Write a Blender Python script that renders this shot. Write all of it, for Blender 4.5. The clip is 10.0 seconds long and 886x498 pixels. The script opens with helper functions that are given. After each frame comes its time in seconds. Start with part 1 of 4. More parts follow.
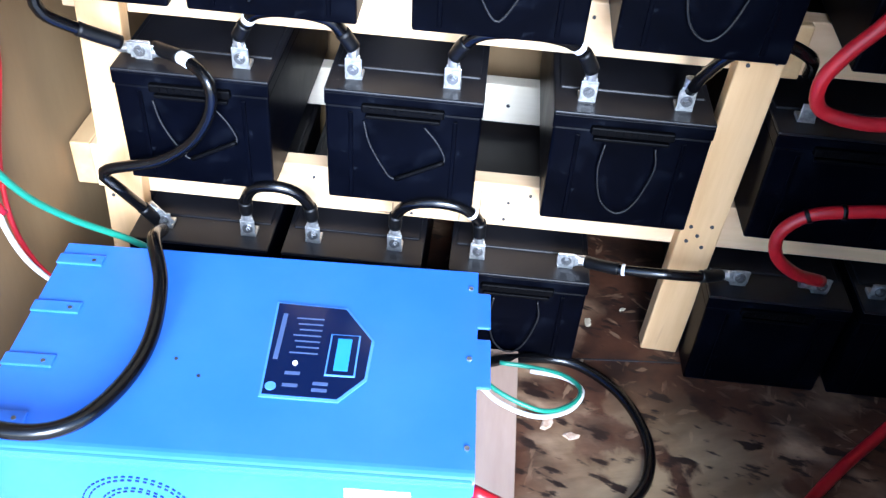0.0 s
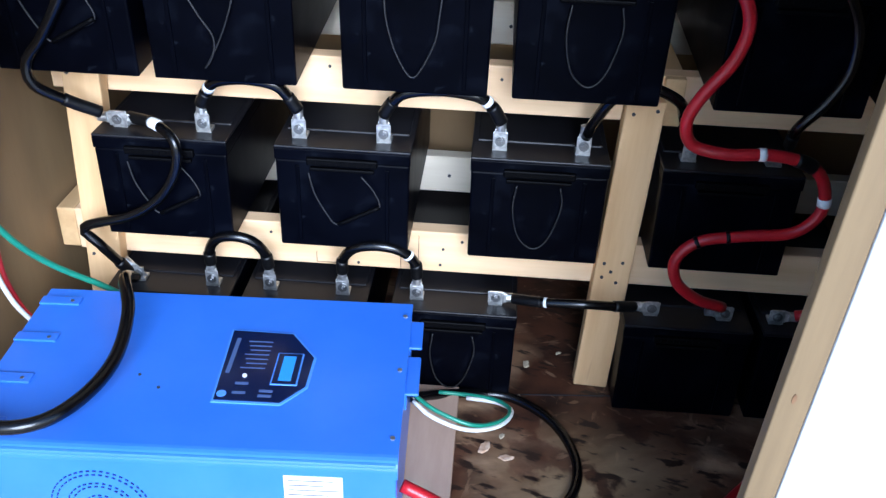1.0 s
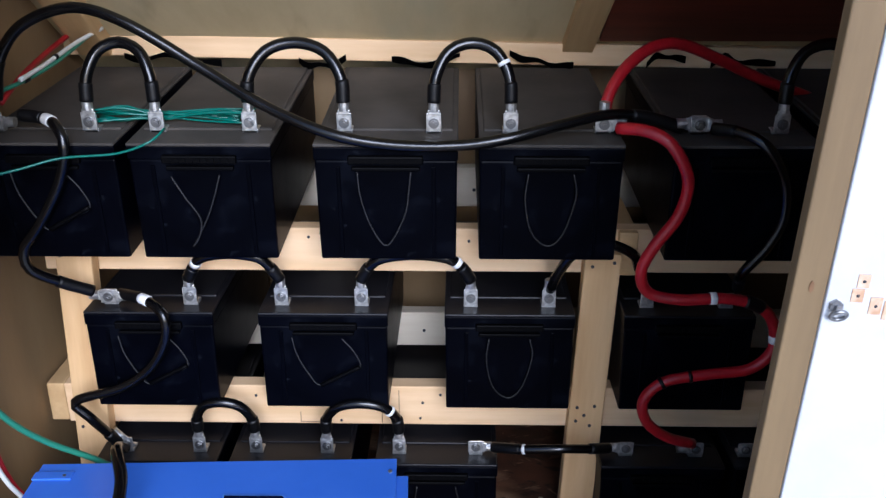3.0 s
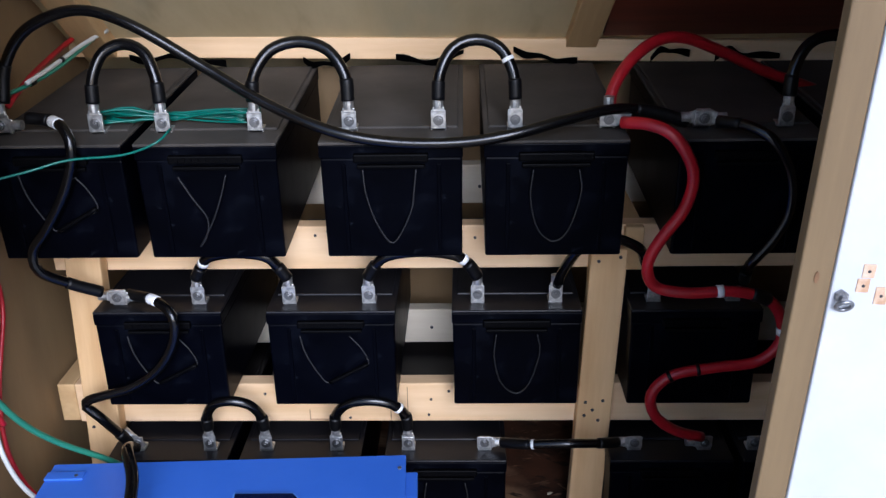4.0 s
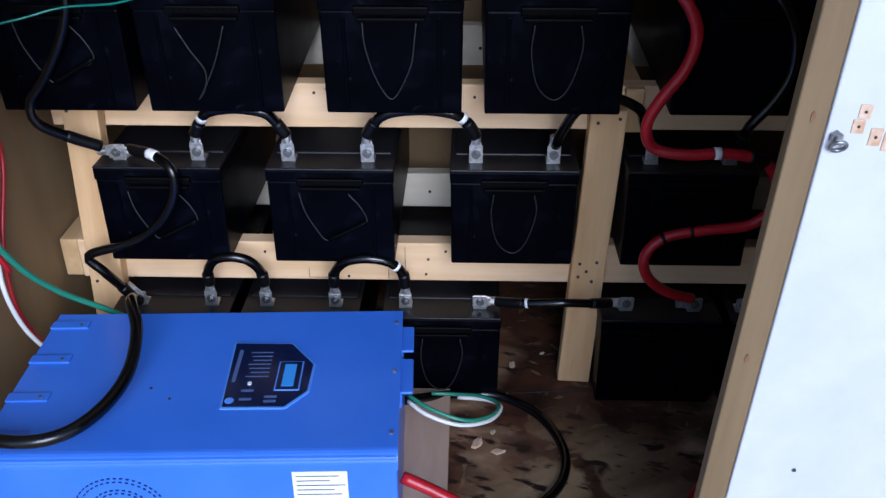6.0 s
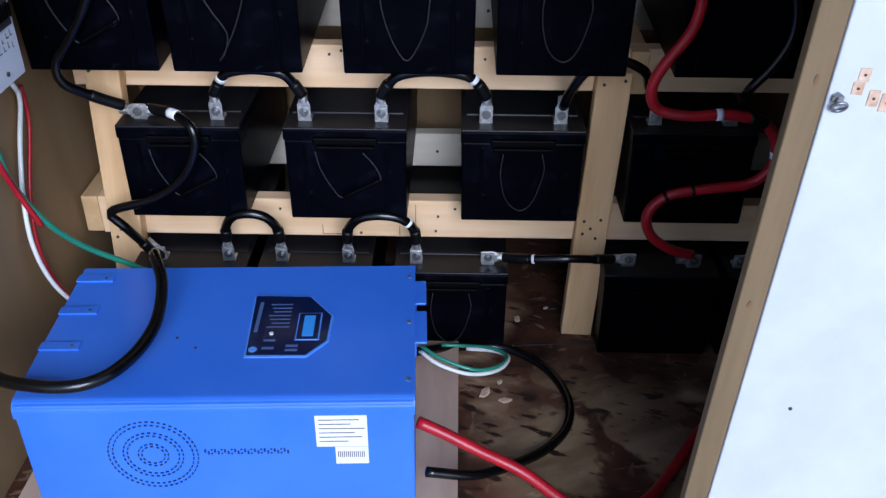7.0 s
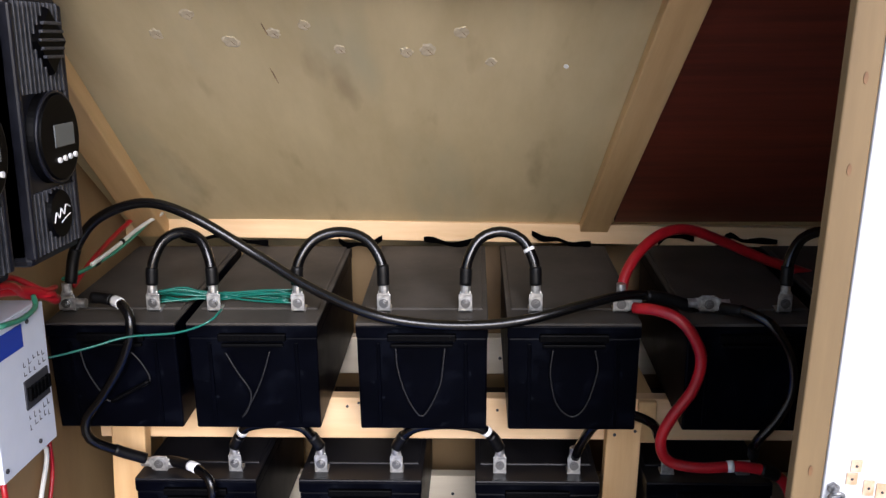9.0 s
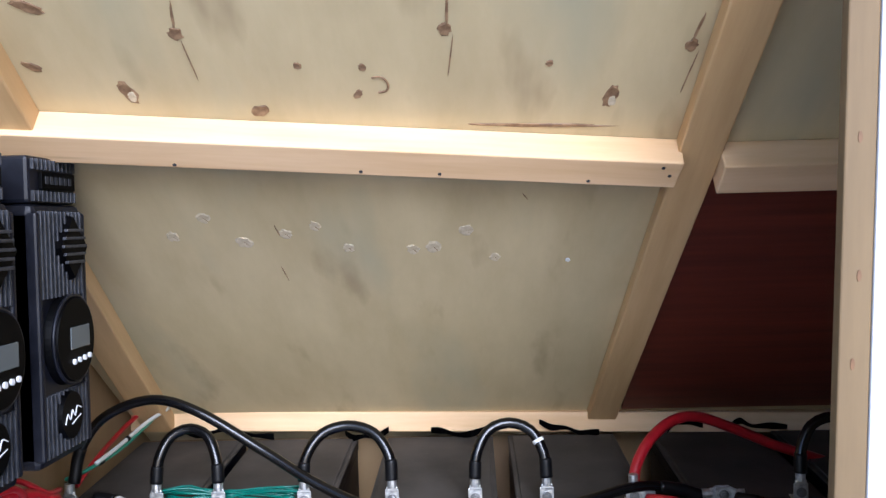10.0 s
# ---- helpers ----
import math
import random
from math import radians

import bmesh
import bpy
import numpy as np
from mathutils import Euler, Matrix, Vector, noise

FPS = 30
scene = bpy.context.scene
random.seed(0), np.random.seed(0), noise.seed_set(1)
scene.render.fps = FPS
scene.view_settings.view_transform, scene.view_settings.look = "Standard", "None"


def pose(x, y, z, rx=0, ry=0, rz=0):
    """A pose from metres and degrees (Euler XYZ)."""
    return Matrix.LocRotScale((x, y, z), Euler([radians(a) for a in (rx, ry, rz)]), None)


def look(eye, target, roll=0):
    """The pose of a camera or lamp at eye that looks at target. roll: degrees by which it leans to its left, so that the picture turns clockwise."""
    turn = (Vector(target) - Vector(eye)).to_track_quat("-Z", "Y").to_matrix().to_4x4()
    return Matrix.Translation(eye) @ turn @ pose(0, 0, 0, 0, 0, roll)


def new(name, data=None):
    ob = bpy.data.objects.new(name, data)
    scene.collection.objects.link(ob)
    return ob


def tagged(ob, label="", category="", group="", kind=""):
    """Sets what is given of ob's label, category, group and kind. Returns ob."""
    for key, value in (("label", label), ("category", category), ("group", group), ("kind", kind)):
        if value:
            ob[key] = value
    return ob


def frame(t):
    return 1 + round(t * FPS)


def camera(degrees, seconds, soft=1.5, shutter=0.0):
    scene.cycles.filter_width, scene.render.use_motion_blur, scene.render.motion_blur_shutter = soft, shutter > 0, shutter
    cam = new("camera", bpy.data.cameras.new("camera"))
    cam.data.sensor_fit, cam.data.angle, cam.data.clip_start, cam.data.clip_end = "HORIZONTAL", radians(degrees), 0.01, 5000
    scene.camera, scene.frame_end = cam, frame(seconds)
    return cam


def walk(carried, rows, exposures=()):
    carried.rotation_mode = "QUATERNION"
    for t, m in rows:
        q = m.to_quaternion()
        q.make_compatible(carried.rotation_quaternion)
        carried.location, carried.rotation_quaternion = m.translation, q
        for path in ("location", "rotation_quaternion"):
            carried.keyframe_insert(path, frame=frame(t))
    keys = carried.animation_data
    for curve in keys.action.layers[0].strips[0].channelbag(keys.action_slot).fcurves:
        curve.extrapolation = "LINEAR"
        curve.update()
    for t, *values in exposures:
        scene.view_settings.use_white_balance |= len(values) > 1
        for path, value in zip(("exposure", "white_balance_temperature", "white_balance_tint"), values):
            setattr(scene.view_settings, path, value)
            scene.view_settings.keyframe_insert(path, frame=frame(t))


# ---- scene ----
cam = camera(52.3, 10.0, soft=1.4)
PATH = [
    (0, (0.408, -1.192, 1.289), (0.356, 0.331, -0.006), 4.5),
    (0.5, (0.504, -1.342, 1.282), (0.41, 0.273, 0.106), 2.9),
    (1, (0.553, -1.453, 1.267), (0.468, 0.249, 0.22), 2.3),
    (1.5, (0.548, -1.491, 1.304), (0.511, 0.268, 0.352), 2.3),
    (2, (0.561, -1.527, 1.329), (0.52, 0.29, 0.495), 1.5),
    (2.5, (0.549, -1.533, 1.335), (0.514, 0.316, 0.574), 0.7),
    (4, (0.551, -1.54, 1.335), (0.501, 0.307, 0.569), -1.0),
    (4.5, (0.556, -1.54, 1.332), (0.5, 0.301, 0.551), -1.1),
    (5, (0.568, -1.544, 1.321), (0.499, 0.277, 0.497), -1.1),
    (5.5, (0.566, -1.551, 1.311), (0.501, 0.231, 0.407), -0.7),
    (6, (0.552, -1.57, 1.298), (0.506, 0.163, 0.3), -0.1),
    (6.2, (0.544, -1.581, 1.294), (0.51, 0.131, 0.261), 0.2),
    (7.3, (0.509, -1.648, 1.343), (0.484, 0.042, 0.274), 0.4),
    (7.5, (0.529, -1.629, 1.355), (0.475, 0.095, 0.342), -0.0),
    (8, (0.531, -1.629, 1.38), (0.462, 0.189, 0.548), -0.3),
    (8.5, (0.525, -1.64, 1.403), (0.458, 0.253, 0.763), -0.4),
    (9, (0.522, -1.659, 1.432), (0.452, 0.288, 0.981), -0.5),
    (9.5, (0.519, -1.67, 1.438), (0.446, 0.314, 1.196), -0.7),
    (10, (0.512, -1.681, 1.456), (0.445, 0.317, 1.401), -1.5),
]
EXPOSURES = [(0, 3.25, 4900, 9), (0.7, 2.5, 4800, 9), (1.2, 2.1, 4950, 10), (1.6, 1.7, 4900, 12), (2.2, 1.6, 5100, 14), (4.5, 1.4, 5300, 16), (6.0, 1.25, 5050, 15), (7.5, 1.22, 5000, 14), (8.5, 1.5, 5700, 17), (9.0, 1.75, 6000, 17), (9.5, 1.85, 5800, 16), (10, 1.95, 5250, 15)]
walk(cam, [(t, look(eye, target, roll)) for t, eye, target, roll in PATH], EXPOSURES)

# ---- light: open sky through the front opening ----
world = bpy.data.worlds.new("sky")
scene.world = world
world.use_nodes = True
wn = world.node_tree.nodes
sky = wn.new("ShaderNodeTexSky")
sky.sky_type = 'NISHITA'
sky.sun_disc = False
sky.sun_elevation = radians(25)
sky.sun_rotation = radians(167)
wn["Background"].inputs["Strength"].default_value = 0.06
world.node_tree.links.new(sky.outputs[0], wn["Background"].inputs[0])
sun_data = bpy.data.lights.new("sun", 'SUN')
sun_data.energy, sun_data.angle, sun_data.color = 1.3, radians(34), (1.0, 0.98, 0.96)
sun = new("sun", sun_data)
sun.matrix_world = look((1.15, -5.0, 2.4), (0.0, 0.0, 0.0))


# ---- materials ----
def mat(name, base, rough=0.5, metal=0.0, spec=0.5):
    m = bpy.data.materials.new(name)
    m.use_nodes = True
    b = m.node_tree.nodes["Principled BSDF"]
    b.inputs["Base Color"].default_value = (*base, 1)
    b.inputs["Roughness"].default_value = rough
    b.inputs["Metallic"].default_value = metal
    b.inputs["Specular IOR Level"].default_value = spec
    return m


def vary(m, a, b, scale, lo=0.35, hi=0.65, stretch=(1, 1, 1), detail=6.0, spots=None, bump=0.0, rough=None, per_object=0.0):
    """Base colour between a and b by noise of that scale, with sparse spots (colour, scale, start, end)."""
    t = m.node_tree
    n, link = t.nodes, t.links
    bsdf = n["Principled BSDF"]
    co = n.new("ShaderNodeTexCoord")
    mp = n.new("ShaderNodeMapping")
    mp.inputs["Scale"].default_value = stretch
    link.new(co.outputs["Object"], mp.inputs["Vector"])
    vec = mp.outputs["Vector"]
    if per_object:
        info = n.new("ShaderNodeObjectInfo")
        add = n.new("ShaderNodeVectorMath")
        add.operation = 'MULTIPLY_ADD'
        link.new(info.outputs["Random"], add.inputs[0])
        add.inputs[1].default_value = (per_object, per_object * 1.7, per_object * 0.6)
        link.new(vec, add.inputs[2])
        vec = add.outputs[0]
    noi = n.new("ShaderNodeTexNoise")
    noi.inputs["Scale"].default_value = scale
    noi.inputs["Detail"].default_value = detail
    noi.inputs["Roughness"].default_value = 0.62
    link.new(vec, noi.inputs["Vector"])
    ramp = n.new("ShaderNodeValToRGB")
    ramp.color_ramp.elements[0].position, ramp.color_ramp.elements[1].position = lo, hi
    ramp.color_ramp.elements[0].color, ramp.color_ramp.elements[1].color = (*a, 1), (*b, 1)
    link.new(noi.outputs["Fac"], ramp.inputs["Fac"])
    out = ramp.outputs["Color"]
    for col, sc, s0, s1 in spots or ():
        no2 = n.new("ShaderNodeTexNoise")
        no2.inputs["Scale"].default_value = sc
        no2.inputs["Detail"].default_value = 4
        link.new(vec, no2.inputs["Vector"])
        r2 = n.new("ShaderNodeValToRGB")
        r2.color_ramp.elements[0].position, r2.color_ramp.elements[1].position = s0, s1
        link.new(no2.outputs["Fac"], r2.inputs["Fac"])
        mix = n.new("ShaderNodeMix")
        mix.data_type = 'RGBA'
        link.new(r2.outputs["Color"], mix.inputs["Factor"])
        link.new(out, mix.inputs["A"])
        mix.inputs["B"].default_value = (*col, 1)
        out = mix.outputs["Result"]
    link.new(out, bsdf.inputs["Base Color"])
    if bump:
        bp = n.new("ShaderNodeBump")
        bp.inputs["Strength"].default_value = bump
        bp.inputs["Distance"].default_value = 0.002
        link.new(noi.outputs["Fac"], bp.inputs["Height"])
        link.new(bp.outputs["Normal"], bsdf.inputs["Normal"])
    if rough:
        mr = n.new("ShaderNodeMapRange")
        mr.inputs["To Min"].default_value, mr.inputs["To Max"].default_value = rough
        link.new(noi.outputs["Fac"], mr.inputs["Value"])
        link.new(mr.outputs["Result"], bsdf.inputs["Roughness"])
    return m


PINE_A, PINE_B = (0.63, 0.405, 0.20), (0.80, 0.575, 0.345)
KNOT = ((0.30, 0.15, 0.06), 9.0, 0.70, 0.76)
def pine(name, stretch, a=PINE_A, b=PINE_B):
    return vary(mat(name, b, 0.62), a, b, 14, 0.3, 0.7, stretch, 8, [KNOT], 0.15, per_object=3.0)
JAMB_WOOD = vary(mat("brown_weathered_timber", (0.18, 0.12, 0.06), 0.7), (0.120, 0.076, 0.032), (0.215, 0.142, 0.064), 12, 0.3, 0.7, (1.4, 1.4, 0.12), 8, [KNOT], 0.15)
PINE_X, PINE_Y, PINE_Z = pine("pine_along_x", (0.12, 1.4, 1.4)), pine("pine_along_y", (1.4, 0.12, 1.4), (0.47, 0.295, 0.125), (0.64, 0.435, 0.21)), pine("pine_along_z", (1.4, 1.4, 0.12), (0.52, 0.31, 0.13), (0.70, 0.47, 0.235))
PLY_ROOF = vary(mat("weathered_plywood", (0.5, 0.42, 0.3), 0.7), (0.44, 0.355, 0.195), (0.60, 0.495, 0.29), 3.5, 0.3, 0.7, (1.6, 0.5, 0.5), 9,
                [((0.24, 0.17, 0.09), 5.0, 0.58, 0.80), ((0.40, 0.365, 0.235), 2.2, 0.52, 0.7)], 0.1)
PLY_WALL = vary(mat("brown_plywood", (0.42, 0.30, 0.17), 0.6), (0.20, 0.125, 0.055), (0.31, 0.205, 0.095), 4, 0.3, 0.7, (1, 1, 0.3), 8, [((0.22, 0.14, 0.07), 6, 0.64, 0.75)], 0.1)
PLUG = vary(mat("plywood_plug", (0.40, 0.26, 0.14), 0.6), (0.11, 0.055, 0.025), (0.30, 0.19, 0.10), 40, 0.35, 0.6, (1, 1, 1), 5)
PATCH = vary(mat("pale_filler_patch", (0.6, 0.54, 0.42), 0.7), (0.44, 0.37, 0.25), (0.59, 0.51, 0.36), 60, 0.35, 0.6)
RED_PANEL = vary(mat("dark_red_stained_board", (0.14, 0.03, 0.015), 0.55), (0.080, 0.015, 0.0075), (0.17, 0.032, 0.015), 9, 0.3, 0.7, (0.25, 4, 4), 8)
TRODDEN = (0.80, -0.27, 0.0)
def strand_board(name):
    """Dark-stained strand board: slivers lying in several directions, worn to bare wood in drifts."""
    m = mat(name, (0.08, 0.04, 0.02), 0.55)
    n, link = m.node_tree.nodes, m.node_tree.links
    bsdf = n["Principled BSDF"]
    co = n.new("ShaderNodeTexCoord").outputs["Object"]

    def layer(scale, stretch, turn, lo, hi, detail=5.0):
        mp = n.new("ShaderNodeMapping")
        mp.vector_type = 'TEXTURE'
        mp.inputs["Rotation"].default_value = (0, 0, radians(turn))
        mp.inputs["Scale"].default_value = [1 / k for k in stretch]
        no = n.new("ShaderNodeTexNoise")
        no.inputs["Scale"].default_value, no.inputs["Detail"].default_value = scale, detail
        mr = n.new("ShaderNodeMapRange")
        mr.inputs["From Min"].default_value, mr.inputs["From Max"].default_value = lo, hi
        link.new(co, mp.inputs["Vector"])
        link.new(mp.outputs["Vector"], no.inputs["Vector"])
        link.new(no.outputs["Fac"], mr.inputs["Value"])
        return mr.outputs["Result"]

    def mixed(fac, a, b):
        mx = n.new("ShaderNodeMix")
        mx.data_type = 'RGBA'
        link.new(fac, mx.inputs["Factor"])
        for key, v in (("A", a), ("B", b)):
            if isinstance(v, tuple):
                mx.inputs[key].default_value = (*v, 1)
            else:
                link.new(v, mx.inputs[key])
        return mx.outputs["Result"]

    def times(a, b):
        op = n.new("ShaderNodeMath")
        op.operation = 'MULTIPLY'
        link.new(a, op.inputs[0])
        link.new(b, op.inputs[1])
        return op.outputs[0]
    col = mixed(layer(9, (1, 1, 1), 0, 0.35, 0.65), (0.022, 0.009, 0.005), (0.100, 0.038, 0.017))
    worn = layer(2.6, (1.0, 1.0, 1.0), 20, 0.53, 0.64, 6.0)
    bare = mixed(layer(20, (1, 0.5, 1), 70, 0.42, 0.58), (0.22, 0.125, 0.065), (0.40, 0.26, 0.15))
    col = mixed(times(worn, layer(14, (1, 0.4, 1), 80, 0.36, 0.58)), col, bare)
    for turn in (15, 75, -40):
        col = mixed(times(layer(34, (0.4, 1.4, 1), turn, 0.62, 0.66, 3.0), layer(7, (1, 1, 1), turn, 0.46, 0.62)), col, (0.24, 0.145, 0.08))
    # one trodden patch near the opening, rubbed through to tan wood
    dist = n.new("ShaderNodeVectorMath")
    dist.operation = 'DISTANCE'
    dist.inputs[1].default_value = TRODDEN
    link.new(co, dist.inputs[0])
    near = n.new("ShaderNodeMapRange")
    near.inputs["From Min"].default_value, near.inputs["From Max"].default_value = 0.27, 0.09
    link.new(dist.outputs["Value"], near.inputs["Value"])
    rubbed = times(near.outputs["Result"], layer(8, (1, 0.7, 1), 30, 0.42, 0.47, 8.0))
    col = mixed(rubbed, col, mixed(layer(16, (0.4, 1, 1), 25, 0.35, 0.65), (0.20, 0.125, 0.06), (0.40, 0.28, 0.15)))
    col = mixed(layer(30, (0.5, 1.3, 1), -15, 0.58, 0.64, 4.0), col, (0.022, 0.010, 0.006))
    link.new(col, bsdf.inputs["Base Color"])
    bp = n.new("ShaderNodeBump")
    bp.inputs["Strength"].default_value, bp.inputs["Distance"].default_value = 0.4, 0.002
    link.new(layer(26, (0.25, 1.5, 1), 15, 0.3, 0.7), bp.inputs["Height"])
    link.new(bp.outputs["Normal"], bsdf.inputs["Normal"])
    return m


FLOOR = strand_board("stained_strand_board")
# ground out of view, its paleness chosen to throw light up at the ceiling
GROUND = vary(mat("bounce_ground", (0.2, 0.17, 0.13), 0.9), (0.46, 0.43, 0.38), (0.60, 0.56, 0.50), 3)
WHITE_WALL = vary(mat("white_painted_siding", (0.8, 0.8, 0.8), 0.45), (0.50, 0.51, 0.53), (0.62, 0.625, 0.63), 5, 0.3, 0.7, (1, 1, 1), 7)
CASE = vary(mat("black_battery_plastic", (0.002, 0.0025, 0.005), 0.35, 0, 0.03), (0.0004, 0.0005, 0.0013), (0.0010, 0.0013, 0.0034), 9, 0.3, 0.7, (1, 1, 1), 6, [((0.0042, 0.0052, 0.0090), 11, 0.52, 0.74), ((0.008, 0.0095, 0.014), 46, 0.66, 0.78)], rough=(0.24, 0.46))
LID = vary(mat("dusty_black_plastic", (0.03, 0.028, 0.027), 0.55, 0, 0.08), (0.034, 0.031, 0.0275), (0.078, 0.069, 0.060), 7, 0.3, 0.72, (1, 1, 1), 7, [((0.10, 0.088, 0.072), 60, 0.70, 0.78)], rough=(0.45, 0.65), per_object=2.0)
DARK_LID = vary(mat("darker_lid_plastic", (0.008, 0.008, 0.010), 0.4, 0, 0.25), (0.004, 0.0040, 0.0055), (0.011, 0.0105, 0.0125), 7, 0.3, 0.72, (1, 1, 1), 7, [((0.06, 0.052, 0.044), 70, 0.72, 0.80)], rough=(0.32, 0.5), per_object=2.0)
GRIP = mat("black_grip_plastic", (0.0012, 0.0012, 0.0016), 0.5, 0, 0.05)
DARK_ROPE = mat("black_rope", (0.0035, 0.0035, 0.0042), 0.55)
ROPE = vary(mat("dark_grey_rope", (0.02, 0.02, 0.022), 0.6), (0.002, 0.002, 0.003), (0.0075, 0.0075, 0.0095), 300)
TIN = vary(mat("tinned_copper", (0.62, 0.62, 0.60), 0.38, 0.85), (0.30, 0.30, 0.295), (0.72, 0.72, 0.70), 110, 0.3, 0.7, (1, 1, 1), 4, rough=(0.25, 0.5))
BOLT = mat("zinc_bolt", (0.22, 0.22, 0.22), 0.35, 0.9)
BLACK_CABLE = vary(mat("black_cable_jacket", (0.003, 0.003, 0.0035), 0.2, 0, 0.5), (0.0012, 0.0012, 0.0015), (0.0024, 0.0024, 0.003), 30, rough=(0.16, 0.28))
SLEEVE = mat("black_shrink_sleeve", (0.0025, 0.0025, 0.003), 0.42, 0, 0.25)
RED_CABLE = vary(mat("red_cable_jacket", (0.52, 0.02, 0.025), 0.35), (0.30, 0.006, 0.012), (0.42, 0.010, 0.017), 20)
GREEN_WIRE = mat("green_wire", (0.035, 0.20, 0.125), 0.3)
DARK_GREEN_WIRE = mat("teal_green_wire", (0.007, 0.12, 0.090), 0.3)
WHITE_WIRE = mat("white_wire", (0.66, 0.66, 0.62), 0.4)
WHITE_TAPE = mat("white_tape", (0.78, 0.78, 0.76), 0.5)
BLUE = vary(mat("blue_powder_coat", (0.022, 0.14, 0.60), 0.32, 0, 0.5), (0.054, 0.160, 0.64), (0.068, 0.186, 0.70), 4, rough=(0.26, 0.36))
DARK_BLUE = mat("blue_vent_slot", (0.004, 0.02, 0.12), 0.6)
PANEL_BLACK = mat("navy_display_panel", (0.005, 0.010, 0.045), 0.18)
PRINT_GREY = mat("pale_blue_print", (0.08, 0.12, 0.26), 0.5)
LCD_FRAME = mat("blue_lcd_frame", (0.13, 0.30, 0.78), 0.3)
LCD = mat("lit_lcd", (0.05, 0.20, 0.60), 0.3)
lcd_bsdf = LCD.node_tree.nodes["Principled BSDF"]
lcd_bsdf.inputs["Emission Color"].default_value = (0.12, 0.55, 1.0, 1)
lcd_bsdf.inputs["Emission Strength"].default_value = 0.055
LABEL = mat("white_paper_label", (0.76, 0.76, 0.78), 0.5)
INK = mat("dark_ink", (0.03, 0.03, 0.035), 0.6)
BASE_WOOD = vary(mat("pinkish_base_board", (0.5, 0.36, 0.26), 0.6), (0.42, 0.28, 0.20), (0.56, 0.41, 0.30), 12, 0.3, 0.7, (1.2, 0.2, 1), 8)
BOX_GREY = vary(mat("pale_grey_enamel", (0.62, 0.66, 0.74), 0.4), (0.58, 0.62, 0.70), (0.66, 0.70, 0.78), 5)
CTRL = vary(mat("black_cast_aluminium", (0.006, 0.007, 0.012), 0.42, 0, 0.3), (0.004, 0.0045, 0.008), (0.009, 0.010, 0.016), 40, rough=(0.35, 0.5))
LCD_GREY = mat("grey_lcd", (0.10, 0.115, 0.12), 0.25)
BUTTON = mat("white_button", (0.75, 0.75, 0.75), 0.4)
LABEL_BLUE = mat("blue_label", (0.02, 0.05, 0.35), 0.5)
ZINC = vary(mat("galvanised_steel", (0.3, 0.3, 0.3), 0.4, 0.9), (0.16, 0.16, 0.165), (0.42, 0.42, 0.42), 60)
BARE_WOOD = vary(mat("bare_wood_scar", (0.6, 0.4, 0.25), 0.7), (0.50, 0.30, 0.17), (0.72, 0.56, 0.42), 60)


# ---- mesh builders ----
def part(name, bm, material, parent=None, label="", smooth=False):
    me = bpy.data.meshes.new(name)
    bm.to_mesh(me)
    bm.free()
    me.materials.append(material)
    if smooth:
        me.polygons.foreach_set("use_smooth", [True] * len(me.polygons))
    ob = new(name, me)
    if parent is not None:
        ob.parent = parent
    if label:
        ob["label"] = label
    return ob


def shared(name, me, parent, m):
    ob = new(name, me)
    ob.parent = parent
    ob.matrix_basis = m
    return ob


def add_box(bm, x0, x1, y0, y1, z0, z1, bevel=0.0, m=None):
    r = bmesh.ops.create_cube(bm, size=1)
    bmesh.ops.transform(bm, matrix=Matrix.Translation(((x0 + x1) / 2, (y0 + y1) / 2, (z0 + z1) / 2)) @ Matrix.Diagonal((x1 - x0, y1 - y0, z1 - z0, 1)), verts=r["verts"])
    vs = r["verts"]
    if bevel:
        es = list({e for v in vs for e in v.link_edges})
        res = bmesh.ops.bevel(bm, geom=es, offset=bevel, segments=2, affect='EDGES', profile=0.5)
        vs = res["verts"]
    if m is not None:
        bmesh.ops.transform(bm, matrix=m, verts=list(vs))
    return bm


def box(x0, x1, y0, y1, z0, z1, bevel=0.0, m=None):
    return add_box(bmesh.new(), x0, x1, y0, y1, z0, z1, bevel, m)


def add_disc(bm, m, r, depth, segs=16, r2=None):
    bmesh.ops.create_cone(bm, cap_ends=True, segments=segs, radius1=r, radius2=r if r2 is None else r2, depth=depth, matrix=m)
    return bm


def spline(points, step=0.012):
    """A smooth line through the points."""
    p = [Vector(q) for q in points]
    p = [2 * p[0] - p[1]] + p + [2 * p[-1] - p[-2]]
    out = []
    for a, b, c, d in zip(p, p[1:], p[2:], p[3:]):
        n = max(3, int((c - b).length / step))
        for k in range(n):
            t = k / n
            out.append(0.5 * ((2 * b) + (c - a) * t + (2 * a - 5 * b + 4 * c - d) * t * t + (3 * b - a - 3 * c + d) * t ** 3))
    out.append(p[-2])
    return out


def add_tube(bm, line, r, sides=10):
    rings, side = [], None
    for k, c in enumerate(line):
        way = (line[min(k + 1, len(line) - 1)] - line[max(k - 1, 0)]).normalized()
        if side is None:
            side = way.orthogonal().normalized()
        side = (side - way * side.dot(way)).normalized()
        other = way.cross(side)
        rings.append([bm.verts.new(c + r * (math.cos(a) * side + math.sin(a) * other)) for a in (2 * math.pi * i / sides for i in range(sides))])
    for u, v in zip(rings, rings[1:]):
        for i in range(sides):
            bm.faces.new((u[i], u[(i + 1) % sides], v[(i + 1) % sides], v[i]))
    bm.faces.new(rings[0][::-1])
    bm.faces.new(rings[-1])
    return bm


def tube(points, r, sides=10, step=0.012):
    return add_tube(bmesh.new(), spline(points, step), r, sides)


